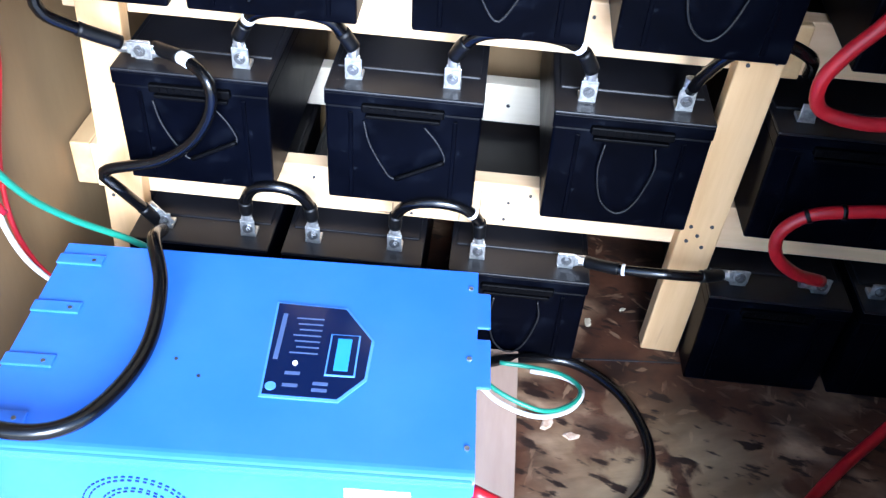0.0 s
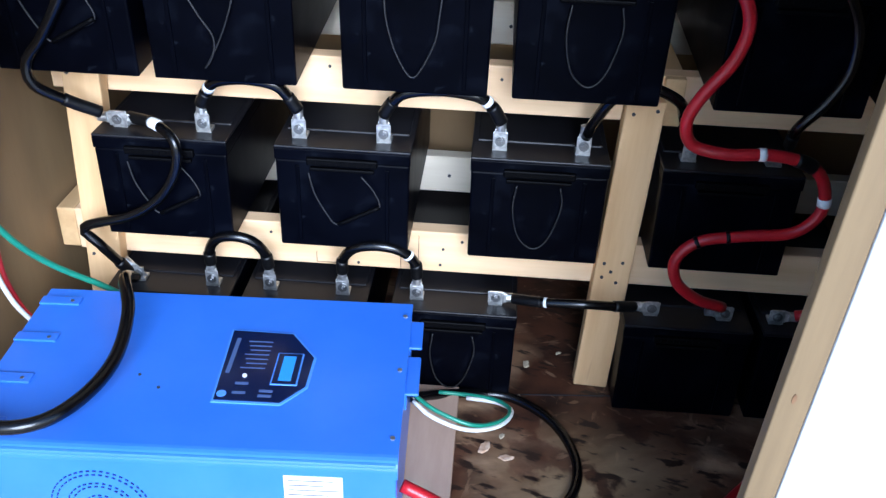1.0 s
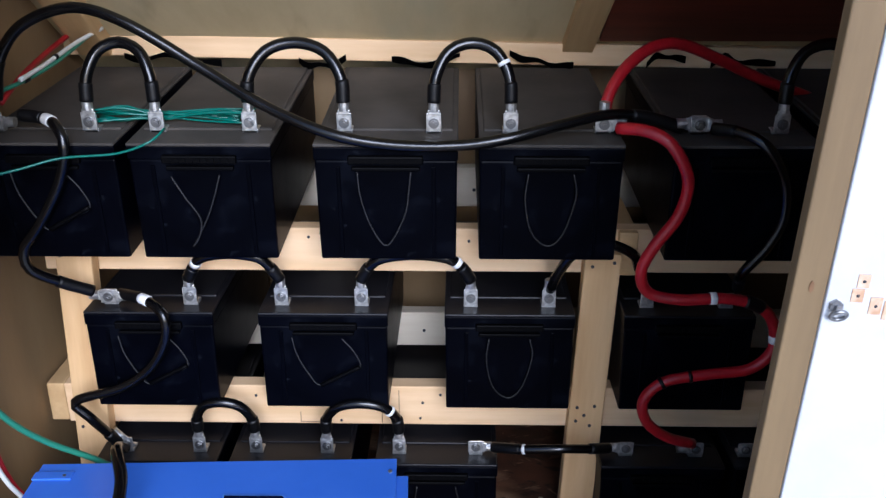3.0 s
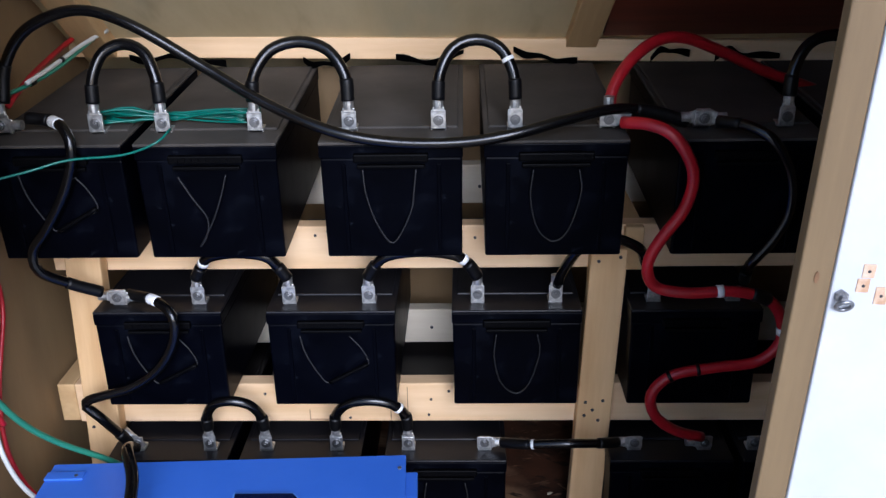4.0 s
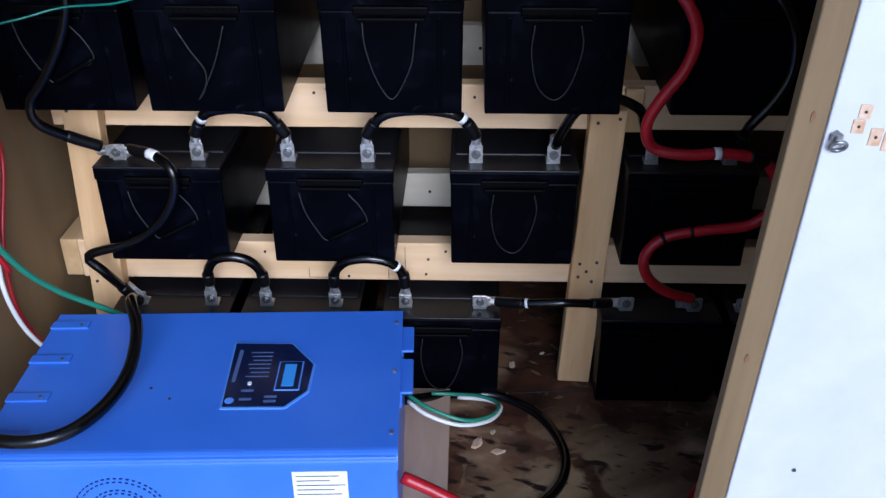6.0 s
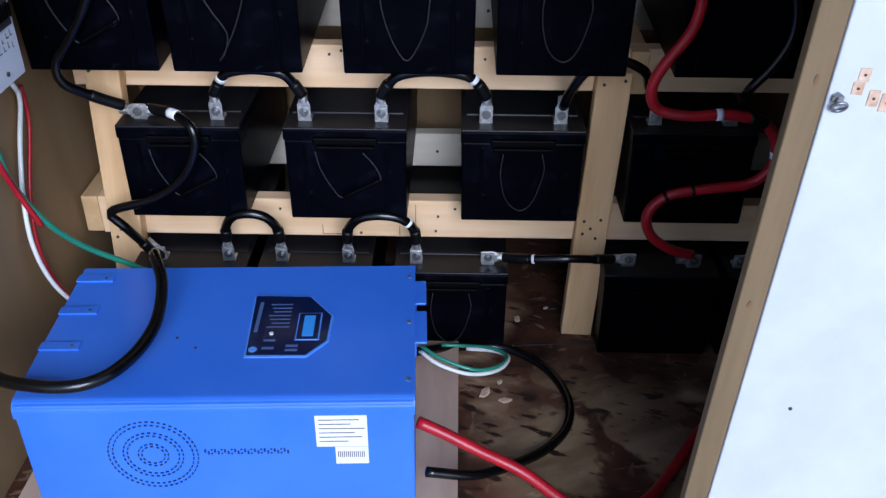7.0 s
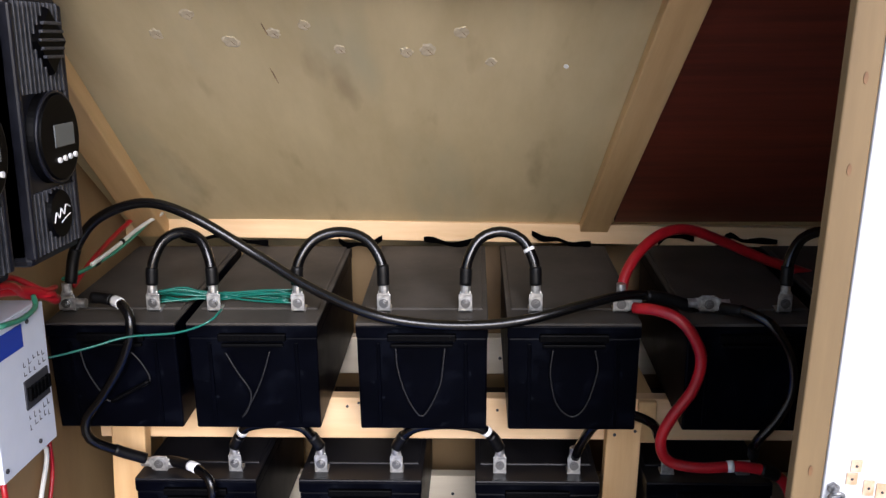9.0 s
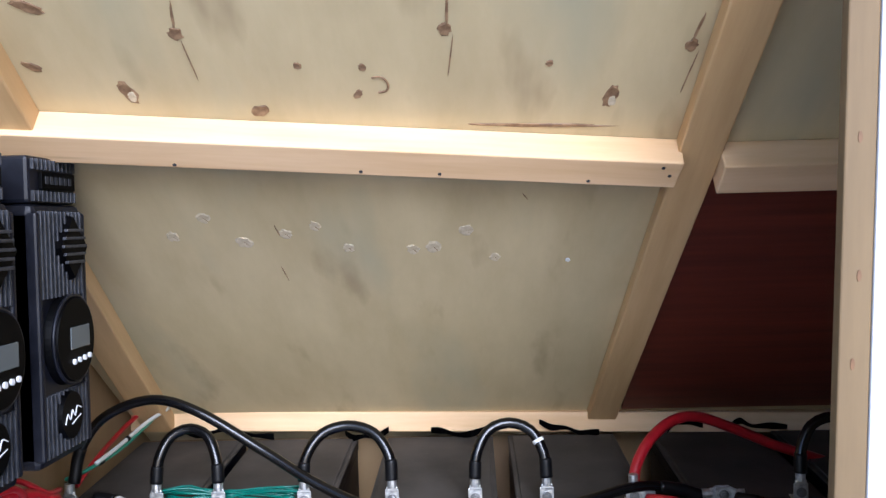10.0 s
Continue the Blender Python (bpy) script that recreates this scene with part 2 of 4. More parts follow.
def beam(name, a, b, width, depth, material, side=(1, 0, 0), bevel=0.003):
    """A length of sawn timber from a to b: width along side, depth across."""
    a, b = Vector(a), Vector(b)
    z = (b - a).normalized()
    x = Vector(side)
    x = (x - z * x.dot(z)).normalized()
    y = z.cross(x)
    m = Matrix.Translation((a + b) / 2) @ Matrix((x, y, z)).transposed().to_4x4()
    h = (b - a).length / 2
    ob = part(name, box(-width / 2, width / 2, -depth / 2, depth / 2, -h, h, bevel), material)
    ob.matrix_world = m
    return ob


def nails(parent, places, r=0.0035, name="nail_head"):
    """Dark nail heads at places in the parent's own space, facing -y."""
    me = bpy.data.meshes.new(name)
    bm = add_disc(bmesh.new(), Matrix.Rotation(math.pi / 2, 4, 'X'), r, 0.002, 10)
    bm.to_mesh(me)
    bm.free()
    me.materials.append(INK)
    for p in places:
        shared(name, me, parent, Matrix.Translation(p))


# ---- the shed ----
FZ = 0.0           # floor
LW = -0.338          # left wall
RW = 1.50           # right wall
FRONT = -0.750       # inner plane of the front wall
BACK = 0.62


tagged(part("ground", box(-30, 30, -30, 30, -0.30, -0.12), GROUND), "unseen ground outside the shed, pale to bounce light onto the ceiling", "ground", kind="structure")
floor_ob = tagged(part("floor", box(LW, RW, -0.80, BACK, FZ - 0.06, FZ), FLOOR), "dark stained strand board floor worn to tan bare patches", "floor", kind="structure")
part("floor_joint", box(LW, RW, -0.0012, 0.0012, -0.001, 0.0015), INK, floor_ob).matrix_basis = pose(0, -0.022, 0, 0, 0, 5.0)
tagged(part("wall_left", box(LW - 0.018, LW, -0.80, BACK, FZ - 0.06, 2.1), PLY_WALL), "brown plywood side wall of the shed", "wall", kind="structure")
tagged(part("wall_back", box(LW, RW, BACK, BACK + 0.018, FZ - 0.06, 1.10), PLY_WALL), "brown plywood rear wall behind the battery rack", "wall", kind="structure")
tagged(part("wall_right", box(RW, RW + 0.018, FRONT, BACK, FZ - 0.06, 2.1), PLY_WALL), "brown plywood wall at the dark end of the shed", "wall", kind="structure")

front = part("wall_front", box(0.0305, 1.7, -0.008, 0.012, -1.0, 1.4, 0.002), WHITE_WALL)
front.matrix_world = Matrix.Translation((0.866, FRONT, 0.954)) @ Matrix.Rotation(radians(2.5), 4, 'Y')
tagged(front, "white painted outer wall beside the opening, marked by old screw holes", "wall", kind="structure")
slope = math.atan(0.74)
ROOF = Matrix.Translation((0, 0.49, 1.01)) @ Matrix.Rotation(math.pi - slope, 4, 'X')   # local x right, y up the slope, z down into the room
rl = 1.50
roof = part("ceiling", box(LW - 0.02, RW + 0.02, -0.35, rl, -0.012, 0.0), PLY_ROOF)
roof.matrix_world = ROOF
tagged(roof, "sloping ceiling of grey-tan weathered plywood with knots and stains", "ceiling", kind="structure")


def roof_beam(name, x0, x1, v0, v1, depth, material, label):
    ob = part(name, box(x0, x1, v0, v1, 0.0, depth, 0.003), material)
    ob.matrix_world = ROOF
    return tagged(ob, label, "rafter" if "rafter" in name else "purlin", kind="structure")


PV = 0.880           # up the slope to the batten of the end bay
def swung(ob, x, v, degrees):
    ob.matrix_world = ROOF @ Matrix.Translation((x, v, 0)) @ Matrix.Rotation(radians(degrees), 4, 'Z')
    return ob
swung(roof_beam("rafter", -0.012, 0.056, -0.02, rl, 0.028, PINE_Y, "pine rafter running up the sloping ceiling"), 0.790, 0.0, -3.0)
swung(roof_beam("rafter", -0.070, 0.0, -0.02, 0.93, 0.040, PINE_Y, "pine rafter slanting up the ceiling by the side wall"), -0.228, 0.0, -2.6)
swung(roof_beam("rafter", -0.070, 0.0, 0.0, rl - 1.0, 0.040, PINE_Y, "upper length of pine rafter above the batten"), -0.125, 0.99, -1.0)
purlin = roof_beam("purlin", -0.588, 0.588, -0.060, 0.0, 0.050, PINE_X, "pale pine batten fixed flat across the sloping ceiling")
swung(purlin, 0.25, 1.018, -6.2)
roof_beam("purlin", 0.895, RW, PV, PV + 0.066, 0.052, PINE_X, "pine batten across the darker ceiling bay")
red = part("red_board", box(0.858, RW, 0.0, PV - 0.001, 0.001, 0.010), RED_PANEL)
red.matrix_world = ROOF
tagged(red, "dark red-brown stained board lining the end ceiling bay", "panel", kind="structure")
plate = part("wall_plate", box(LW - 0.5, RW - 0.5, -0.019, 0.019, -0.024, 0.024, 0.003), PINE_X)
plate.matrix_world = pose(0.5, 0.509, 0.976, 0, 1.1, 0)
tagged(plate, "pine wall plate along the foot of the sloping ceiling", "beam", kind="structure")

# knots and filler patches of the ceiling plywood
random.seed(4)
def knot(name, x, v, r, ry, material, tilt=0.0):
    bm = bmesh.new()
    bmesh.ops.create_cone(bm, cap_ends=True, segments=16, radius1=1, radius2=0.8, depth=0.0016)
    for w in bm.verts:
        k = 1 + random.uniform(-0.22, 0.22)
        w.co.x *= r * k
        w.co.y *= ry * k
    ob = part(name, bm, material, roof)
    ob.matrix_basis = Matrix.Translation((x, v, 0.0006)) @ Matrix.Rotation(tilt, 4, 'Z')
    return ob
for x, v, r in ((0.049, 0.786, 0.01), (-0.019, 0.734, 0.01), (0.104, 0.712, 0.012), (0.182, 0.733, 0.01), (0.237, 0.754, 0.009), (0.288, 0.686, 0.009), (0.404, 0.677, 0.01), (0.441, 0.682, 0.012), (0.502, 0.731, 0.011), (0.551, 0.646, 0.009)):
    knot("filler_patch", x, v, r * 1.2, r * 1.5, PATCH)
    knot("patch_crack", x + 0.3 * r, v - 0.4 * r, 0.0012, r * 0.8, PLUG, 0.5)
for x, v, r, ry, a in ((0.119, 1.196, 0.01, 0.012, 0.3), (0.481, 1.189, 0.01, 0.012, 0.0), (0.817, 1.146, 0.009, 0.012, -0.2), (0.019, 1.091, 0.011, 0.024, 0.35), (0.717, 1.053, 0.011, 0.022, -0.2), (0.272, 1.131, 0.006, 0.007, 0), (0.363, 1.124, 0.006, 0.007, 0), (0.625, 1.121, 0.006, 0.006, 0), (-0.062, 1.249, 0.022, 0.009, -0.5), (-0.099, 1.145, 0.016, 0.007, -0.6), (0.203, 1.044, 0.014, 0.012, 0.2), (0.351, 1.072, 0.006, 0.01, -0.6)):
    knot("plywood_knot", x, v, r, ry, PLUG, a)
    if 0.008 < r < 0.011 and ry < 0.02:
        knot("knot_tail", x + 0.004, v + 0.030, 0.0022, 0.026, PLUG, random.uniform(-0.2, 0.2))
        knot("knot_tail", x + 0.006, v - 0.050, 0.0010, 0.040, PLUG, random.uniform(-0.2, 0.2))
for x, v in ((0.019, 1.086), (0.716, 1.048)):
    knot("pale_core", x + 0.004, v - 0.004, 0.006, 0.011, PATCH).location.z += 0.0012
part("curled_knot", tube([(0.385-0.011, 1.09+0.014, 0), (0.385+0.003, 1.09+0.014, 0), (0.385+0.011, 1.09, 0), (0.385+0.008, 1.09-0.012, 0), (0.385-0.004, 1.09-0.016, 0)], 0.0020, 6, 0.004), PLUG, roof)
knot("light_hole", 0.685, 0.63, 0.005, 0.006, WHITE_TAPE)
for x, v, l, a in ((0.158, 0.608, 0.025, 0.12), (0.169, 0.744, 0.018, 0.15), (0.601, 0.822, 0.01, 0.5)):
    knot("dark_split", x, v, 0.0010, l, PLUG, a)
knot("brown_streak", 0.619, 0.995, 0.11, 0.004, PLUG, -0.06)
for x, y in ((0.572, -0.030), (0.558, -0.012), (0.10, -0.050), (0.22, -0.048), (0.45, -0.050), (-0.18, -0.052)):
    part("nail_head", add_disc(bmesh.new(), Matrix.Translation((x, y, 0.0504)), 0.003, 0.0014, 10), INK, purlin)

# jamb of the opening, with the galvanised eye and the scars of an old latch
jamb = part("door_jamb", box(-0.002, 0.030, -0.006, 0.012, -0.85, 1.25, 0.002), JAMB_WOOD)
JAMB = Matrix.Translation((0.866, FRONT, 0.954)) @ Matrix.Rotation(radians(2.5), 4, 'Y')
jamb.matrix_world = JAMB
tagged(jamb, "light brown wooden jamb at the edge of the shed opening", "door jamb", kind="structure")
DARK_KNOT = vary(mat("dark_knot", (0.10, 0.05, 0.02), 0.6), (0.10, 0.045, 0.015), (0.20, 0.10, 0.04), 60)
me = bpy.data.meshes.new("wood_knot")
bm = add_disc(bmesh.new(), Matrix.Rotation(math.pi / 2, 4, 'X'), 0.0025, 0.0015, 12)
bm.to_mesh(me)
bm.free()
me.materials.append(DARK_KNOT)
for dx, z in ((0.012, -0.26), (0.015, 0.025), (0.012, 0.35), (0.016, 0.44), (0.013, 0.58)):
    shared("wood_knot", me, jamb, Matrix.Translation((dx, -0.0062, z)) @ Matrix.Diagonal((0.9, 1, 2.4, 1)))

# ---- battery rack ----
def rail(name, x0, x1, y, z0, z1, label, cat="shelf rail"):
    ob = part(name, box(x0, x1, y, y + 0.038, z0, z1, 0.003), PINE_X)
    return tagged(ob, label, cat, group="battery rack timbers")
rail_mid = rail("shelf_rail", -0.290, RW, 0.118, 0.245, 0.339, "pine two-by-four rail carrying the middle row of batteries")
rail_top = rail("shelf_rail", -0.290, RW, 0.135, 0.598, 0.691, "pine two-by-four rail carrying the upper row of batteries")
# rear rail pine, lightened to stand in for light reaching through the battery gaps
LIT_PINE = vary(mat("brightened_pine", (0.8, 0.7, 0.55), 0.6), (0.70, 0.60, 0.44), (0.85, 0.77, 0.62), 14, 0.3, 0.7, (0.12, 1.4, 1.4), 8, [KNOT], 0.1)
back_mid = rail("back_rail", -0.290, RW, 0.470, 0.247, 0.339, "pine rear rail under the middle row of batteries, coloured lighter as if lit")
back_top = rail("back_rail", -0.290, RW, 0.470, 0.618, 0.713, "pine rear rail under the upper row of batteries, coloured lighter as if lit")
for ob in (back_mid, back_top):
    ob.data.materials[0] = LIT_PINE
nails(back_mid, [(0.465, 0.469, 0.29)], 0.004)
nails(back_top, [(0.585, 0.469, 0.66)], 0.004)
for x0, x1, z0, z1 in ((0.212, 0.214, 0.250, 0.275), (0.264, 0.266, 0.250, 0.275), (0.214, 0.264, 0.250, 0.2515), (0.387, 0.389, 0.250, 0.275), (0.424, 0.4255, 0.270, 0.330)):
    part("grade_stamp", box(x0, x1, 0.1172, 0.1185, z0, z1), PLUG, rail_mid)
nails(rail_mid, [(0.475, 0.117, 0.300), (0.470, 0.117, 0.262), (0.12, 0.117, 0.315), (0.30, 0.117, 0.255), (0.513, 0.117, 0.320)], 0.003)
nails(rail_top, [(0.250, 0.134, 0.672), (0.275, 0.134, 0.680), (0.57, 0.134, 0.665)], 0.003)
for x0, z0, z1, w in ((-0.329, 0.247, 0.338, "middle"), (0.866, 0.598, 0.690, "upper")):
    tagged(part("side_rail", box(x0, x0 + 0.038, 0.120, 0.508, z0, z1, 0.003), PINE_Y), f"pale pine rail running back at the {w} shelf's end", "shelf rail", group="battery rack timbers")
def post(a, b, label, holes):
    ob = beam("rack_post", a, b, 0.072, 0.036, PINE_Z, (1, 0, 0))
    nails(ob, holes, 0.0035)
    return tagged(ob, label, "post", group="battery rack timbers")
post((0.806, 0.098, FZ), (0.834, 0.114, 0.655), "pine rack post with clustered nail holes standing on the floor",
     [(x, -0.019, z) for x, z in ((-0.020, -0.018), (0.016, -0.013), (-0.004, -0.036), (-0.020, -0.050), (0.010, -0.060))] + [(-0.02, -0.019, 0.30), (0.022, -0.019, 0.31)])
post((-0.236, 0.094, FZ), (-0.212, 0.114, 0.668), "pine rack post with worn edge beside the side wall",
     [(-0.025, -0.019, 0.31), (-0.01, -0.019, -0.06), (-0.02, -0.019, -0.08)])


# ---- batteries ----
BW, BD, BH = 0.259, 0.52, 0.228
MESHES = {}
def mesh_of(key, build, material, smooth=False):
    if key not in MESHES:
        me = bpy.data.meshes.new(key)
        bm = build()
        bm.to_mesh(me)
        bm.free()
        me.materials.append(material)
        if smooth:
            me.polygons.foreach_set("use_smooth", [True] * len(me.polygons))
        MESHES[key] = me
    return MESHES[key]


def case_mesh():
    bm = bmesh.new()
    add_box(bm, -BW / 2 + 0.004, BW / 2 - 0.004, 0.004, BD - 0.004, 0.0, BH - 0.034, 0.004)
    add_box(bm, -BW / 2 + 0.0025, BW / 2 - 0.0025, 0.0025, BD - 0.0025, BH - 0.034, BH - 0.010, 0.002)
    for v in bm.verts:        # a slight draft towards the foot
        k = 1 - 0.012 * (1 - v.co.z / BH)
        v.co.x *= k
    return bm


def lid_mesh():
    bm = bmesh.new()
    add_box(bm, -BW / 2 + 0.0025, BW / 2 - 0.0025, 0.0025, BD - 0.0025, BH - 0.0102, BH - 0.004, 0.0025)
    add_box(bm, -BW / 2 + 0.012, BW / 2 - 0.012, 0.075, BD - 0.02, BH - 0.008, BH, 0.003)
    return bm


def grip_mesh():
    bm = bmesh.new()
    add_box(bm, -0.066, 0.066, -0.006, 0.006, BH - 0.040, BH - 0.024, 0.003)
    add_box(bm, -0.060, 0.060, -0.004, 0.006, BH - 0.052, BH - 0.045, 0.002)
    for k in range(9):
        add_box(bm, -0.05 + k * 0.0125 - 0.003, -0.05 + k * 0.0125 + 0.003, -0.0075, 0.0, BH - 0.036, BH - 0.028)
    return bm


def flag_mesh():
    bm = bmesh.new()
    add_box(bm, -0.013, 0.013, 0.038, 0.042, BH - 0.006, BH + 0.030, 0.001)
    add_box(bm, -0.014, 0.014, 0.038, 0.064, BH - 0.005, BH + 0.002, 0.001)
    return bm


ROPES = {
    "loop": [(-0.050, -0.004, 0.175), (-0.046, -0.007, 0.13), (-0.030, -0.008, 0.075), (-0.006, -0.008, 0.035), (0.012, -0.008, 0.05), (0.034, -0.008, 0.10), (0.040, -0.007, 0.14), (0.044, -0.004, 0.175)],
    "vee": [(-0.052, -0.004, 0.165), (-0.030, -0.008, 0.125), (-0.008, -0.008, 0.085), (-0.014, -0.009, 0.05), (-0.028, -0.008, 0.03), (-0.018, -0.008, 0.045), (0.006, -0.008, 0.09), (0.022, -0.007, 0.13), (0.034, -0.004, 0.168)],
    "slant": [(-0.062, -0.004, 0.172), (-0.052, -0.007, 0.13), (-0.030, -0.008, 0.085), (-0.010, -0.008, 0.062), (0.03, -0.009, 0.085), (0.070, -0.008, 0.105), (0.060, -0.007, 0.14), (0.036, -0.004, 0.17)],
    "skew": [(-0.040, -0.004, 0.172), (-0.044, -0.007, 0.12), (-0.030, -0.008, 0.06), (0.0, -0.008, 0.035), (0.026, -0.008, 0.06), (0.045, -0.007, 0.13), (0.040, -0.004, 0.172)],
}
BARS = {"slant": ((-0.008, -0.011, 0.064), (0.070, -0.011, 0.108)), "vee": None, "loop": None, "skew": None}


def battery(x, y, z, rope, label, lugs, tip=0.0, tall=1.0):
    base = new("battery")
    base.matrix_world = pose(x, y, z, tip, 0, 0) @ Matrix.Diagonal((1, 1, tall, 1))
    tagged(base, label, "battery", group="batteries on the rack")
    one = Matrix.Identity(4)
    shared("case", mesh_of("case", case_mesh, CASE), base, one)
    dusty = tip > 0        # upper row takes the greyer dusty lid, the rows below a much darker one
    shared("lid", mesh_of("lid" if dusty else "dark_lid", lid_mesh, LID if dusty else DARK_LID), base, one)["label"] = "dusty matt black lid" if dusty else "smooth black lid"
    for k in (-1, 1):
        shared("face_rib", mesh_of("face_rib", lambda: box(-0.0035, 0.0035, 0.001, 0.006, 0.012, BH - 0.045, 0.001), CASE), base, Matrix.Translation((k * 0.084, 0, 0)))
    shared("grip", mesh_of("grip", grip_mesh, GRIP), base, one)
    if rope:
        shared("rope_handle", mesh_of("rope_" + rope, lambda: tube(ROPES[rope], 0.0017, 6, 0.006), DARK_ROPE if rope == "skew" else ROPE, True), base, one)["label"] = "limp dark grey rope handle"
        if BARS[rope]:
            a, b = BARS[rope]
            shared("handle_bar", mesh_of("bar_" + rope, lambda: tube([a, tuple((p + q) / 2 for p, q in zip(a, b)), b], 0.0045, 8, 0.01), GRIP, True), base, one)
    for lx in lugs:
        shared("terminal", mesh_of("terminal", flag_mesh, TIN), base, Matrix.Translation((lx - x, 0.026 if tip else 0.0, 0)))["label"] = "tinned metal flag terminal"
    return base


TOP, MID, LOW = 0.684, 0.340, FZ
TX = [-0.181, 0.094, 0.421, 0.711, 1.050, 1.338]
MX = [-0.056, 0.286, 0.650, 0.998]
LX = [-0.075, 0.203, 0.506, 0.972, 1.245]
TLUG = [(-0.285, -0.114), (0.007, 0.174), (0.344, 0.504), (0.641, 0.806), (0.974, 1.121), (1.270, 1.420)]
MLUG = [(-0.139, 0.020), (0.201, 0.359), (0.574, 0.727), (0.920, 1.075)]
LLUG = [(-0.145, 0.009), (0.128, 0.277), (0.428, 0.588), (0.900, 1.045), (1.148, 1.320)]
for x, lugs, r, w in zip(TX, TLUG, ("slant", "vee", "loop", "skew", "", ""), ("slanting rope handle", "rope handle hung in a vee", "rope handle hung in a loop", "skewed rope handle", "in the dark bay", "at the dark end")):
    battery(x, -0.01, TOP, r, f"black sealed battery on upper rail, {w}", lugs, 3.8)
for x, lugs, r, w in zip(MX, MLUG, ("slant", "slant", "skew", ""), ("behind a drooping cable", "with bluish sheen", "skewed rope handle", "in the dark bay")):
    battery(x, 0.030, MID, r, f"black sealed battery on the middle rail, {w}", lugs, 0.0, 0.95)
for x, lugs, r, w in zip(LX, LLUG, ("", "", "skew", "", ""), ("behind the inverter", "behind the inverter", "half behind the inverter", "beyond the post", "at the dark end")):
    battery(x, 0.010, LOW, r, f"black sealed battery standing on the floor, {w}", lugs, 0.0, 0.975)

# black webbing straps poking up behind the upper batteries
random.seed(21)
def strap(points, label):
    line = spline(points, 0.01)
    bm = bmesh.new()
    rows = []
    for k, c in enumerate(line):
        w = 0.0065 + 0.002 * math.sin(k * 0.7)
        rows.append([bm.verts.new(c + Vector((0, -0.001, w))), bm.verts.new(c + Vector((0, 0.001, -w)))])
    for a, b in zip(rows, rows[1:]):
        bm.faces.new((a[0], a[1], b[1], b[0]))
    bmesh.ops.solidify(bm, geom=bm.faces[:], thickness=0.002)
    tagged(part("strap", bm, GRIP), label, "strap", group="straps behind the batteries")
SZ = TOP + BH + 0.046
for x0, x1 in ((-0.20, 0.02), (0.19, 0.30), (0.40, 0.55), (0.66, 0.80), (0.96, 1.05), (1.10, 1.24)):
    w = x1 - x0
    strap([(x0 + w * f, 0.485 - random.uniform(0, 0.03), SZ + random.uniform(-0.012, 0.020)) for f in (0, 0.2, 0.45, 0.7, 1)], "crumpled black webbing strap end behind the batteries")


# ---- cables ----
def lug_mesh():
    """A crimped lug: flat tongue with a bolt facing -y, barrel up +z."""
    bm = bmesh.new()
    add_box(bm, -0.0135, 0.0135, -0.0016, 0.0016, -0.016, 0.018, 0.0012)
    add_box(bm, -0.011, 0.011, -0.0022, 0.004, 0.014, 0.024, 0.002)
    add_disc(bm, Matrix.Translation((0, 0.002, 0.030)), 0.0095, 0.018, 12)
    return bm


def bolt_mesh():
    bm = bmesh.new()
    add_disc(bm, Matrix.Translation((0, -0.003, 0)) @ Matrix.Rotation(math.pi / 2, 4, 'X'), 0.0095, 0.002, 14)
    add_disc(bm, Matrix.Translation((0, -0.006, 0)) @ Matrix.Rotation(math.pi / 2, 4, 'X'), 0.0068, 0.006, 6)
    add_disc(bm, Matrix.Translation((0, -0.010, 0)) @ Matrix.Rotation(math.pi / 2, 4, 'X'), 0.0035, 0.004, 8)
    return bm


STACK = {}      # lugs already bolted to a terminal


def lug(cable, x, y, z, turn):
    """turn: degrees by which the barrel leans from straight up towards +x."""
    STACK[x, z] = STACK.get((x, z), 0) + 1
    y -= 0.006 * (STACK[x, z] - 1)
    m = pose(x, y, z, 0, turn, 0)
    ob = shared("lug", mesh_of("lug", lug_mesh, TIN), cable, m)
    ob["label"] = "tinned crimp lug"
    shared("bolt", mesh_of("bolt", bolt_mesh, BOLT), ob, Matrix.Identity(4))


def cable(points, r, material, label, category="cable", sleeves=(), tags=(), group="battery cables", name="battery_cable"):
    """sleeves and tags: stretches of the line as fractions."""
    line = spline(points)
    ob = part(name, add_tube(bmesh.new(), line, r), material, smooth=True)
    tagged(ob, label, category, group)
    line = spline(points, 0.003)
    n = len(line) - 1
    for word, spans, mt, dr in (("sleeve", sleeves, SLEEVE, 0.0018), ("tape_tag", tags, WHITE_TAPE, 0.0010)):
        for a, b in spans:
            seg = line[max(0, int(a * n)):max(int(a * n) + 3, int(b * n) + 1)]
            if len(seg) > 1:
                part(word, add_tube(bmesh.new(), seg[::2] + seg[-1:] if len(seg) % 2 == 0 else seg[::2], r + dr, 12), mt, ob, smooth=True)
    return ob


def top_of(row, k, side):
    x = (TLUG, MLUG, LLUG)[row][k][0 if side < 0 else 1]
    return x, (0.036, 0.066, 0.050)[row], (0.931, 0.573, 0.237)[row]


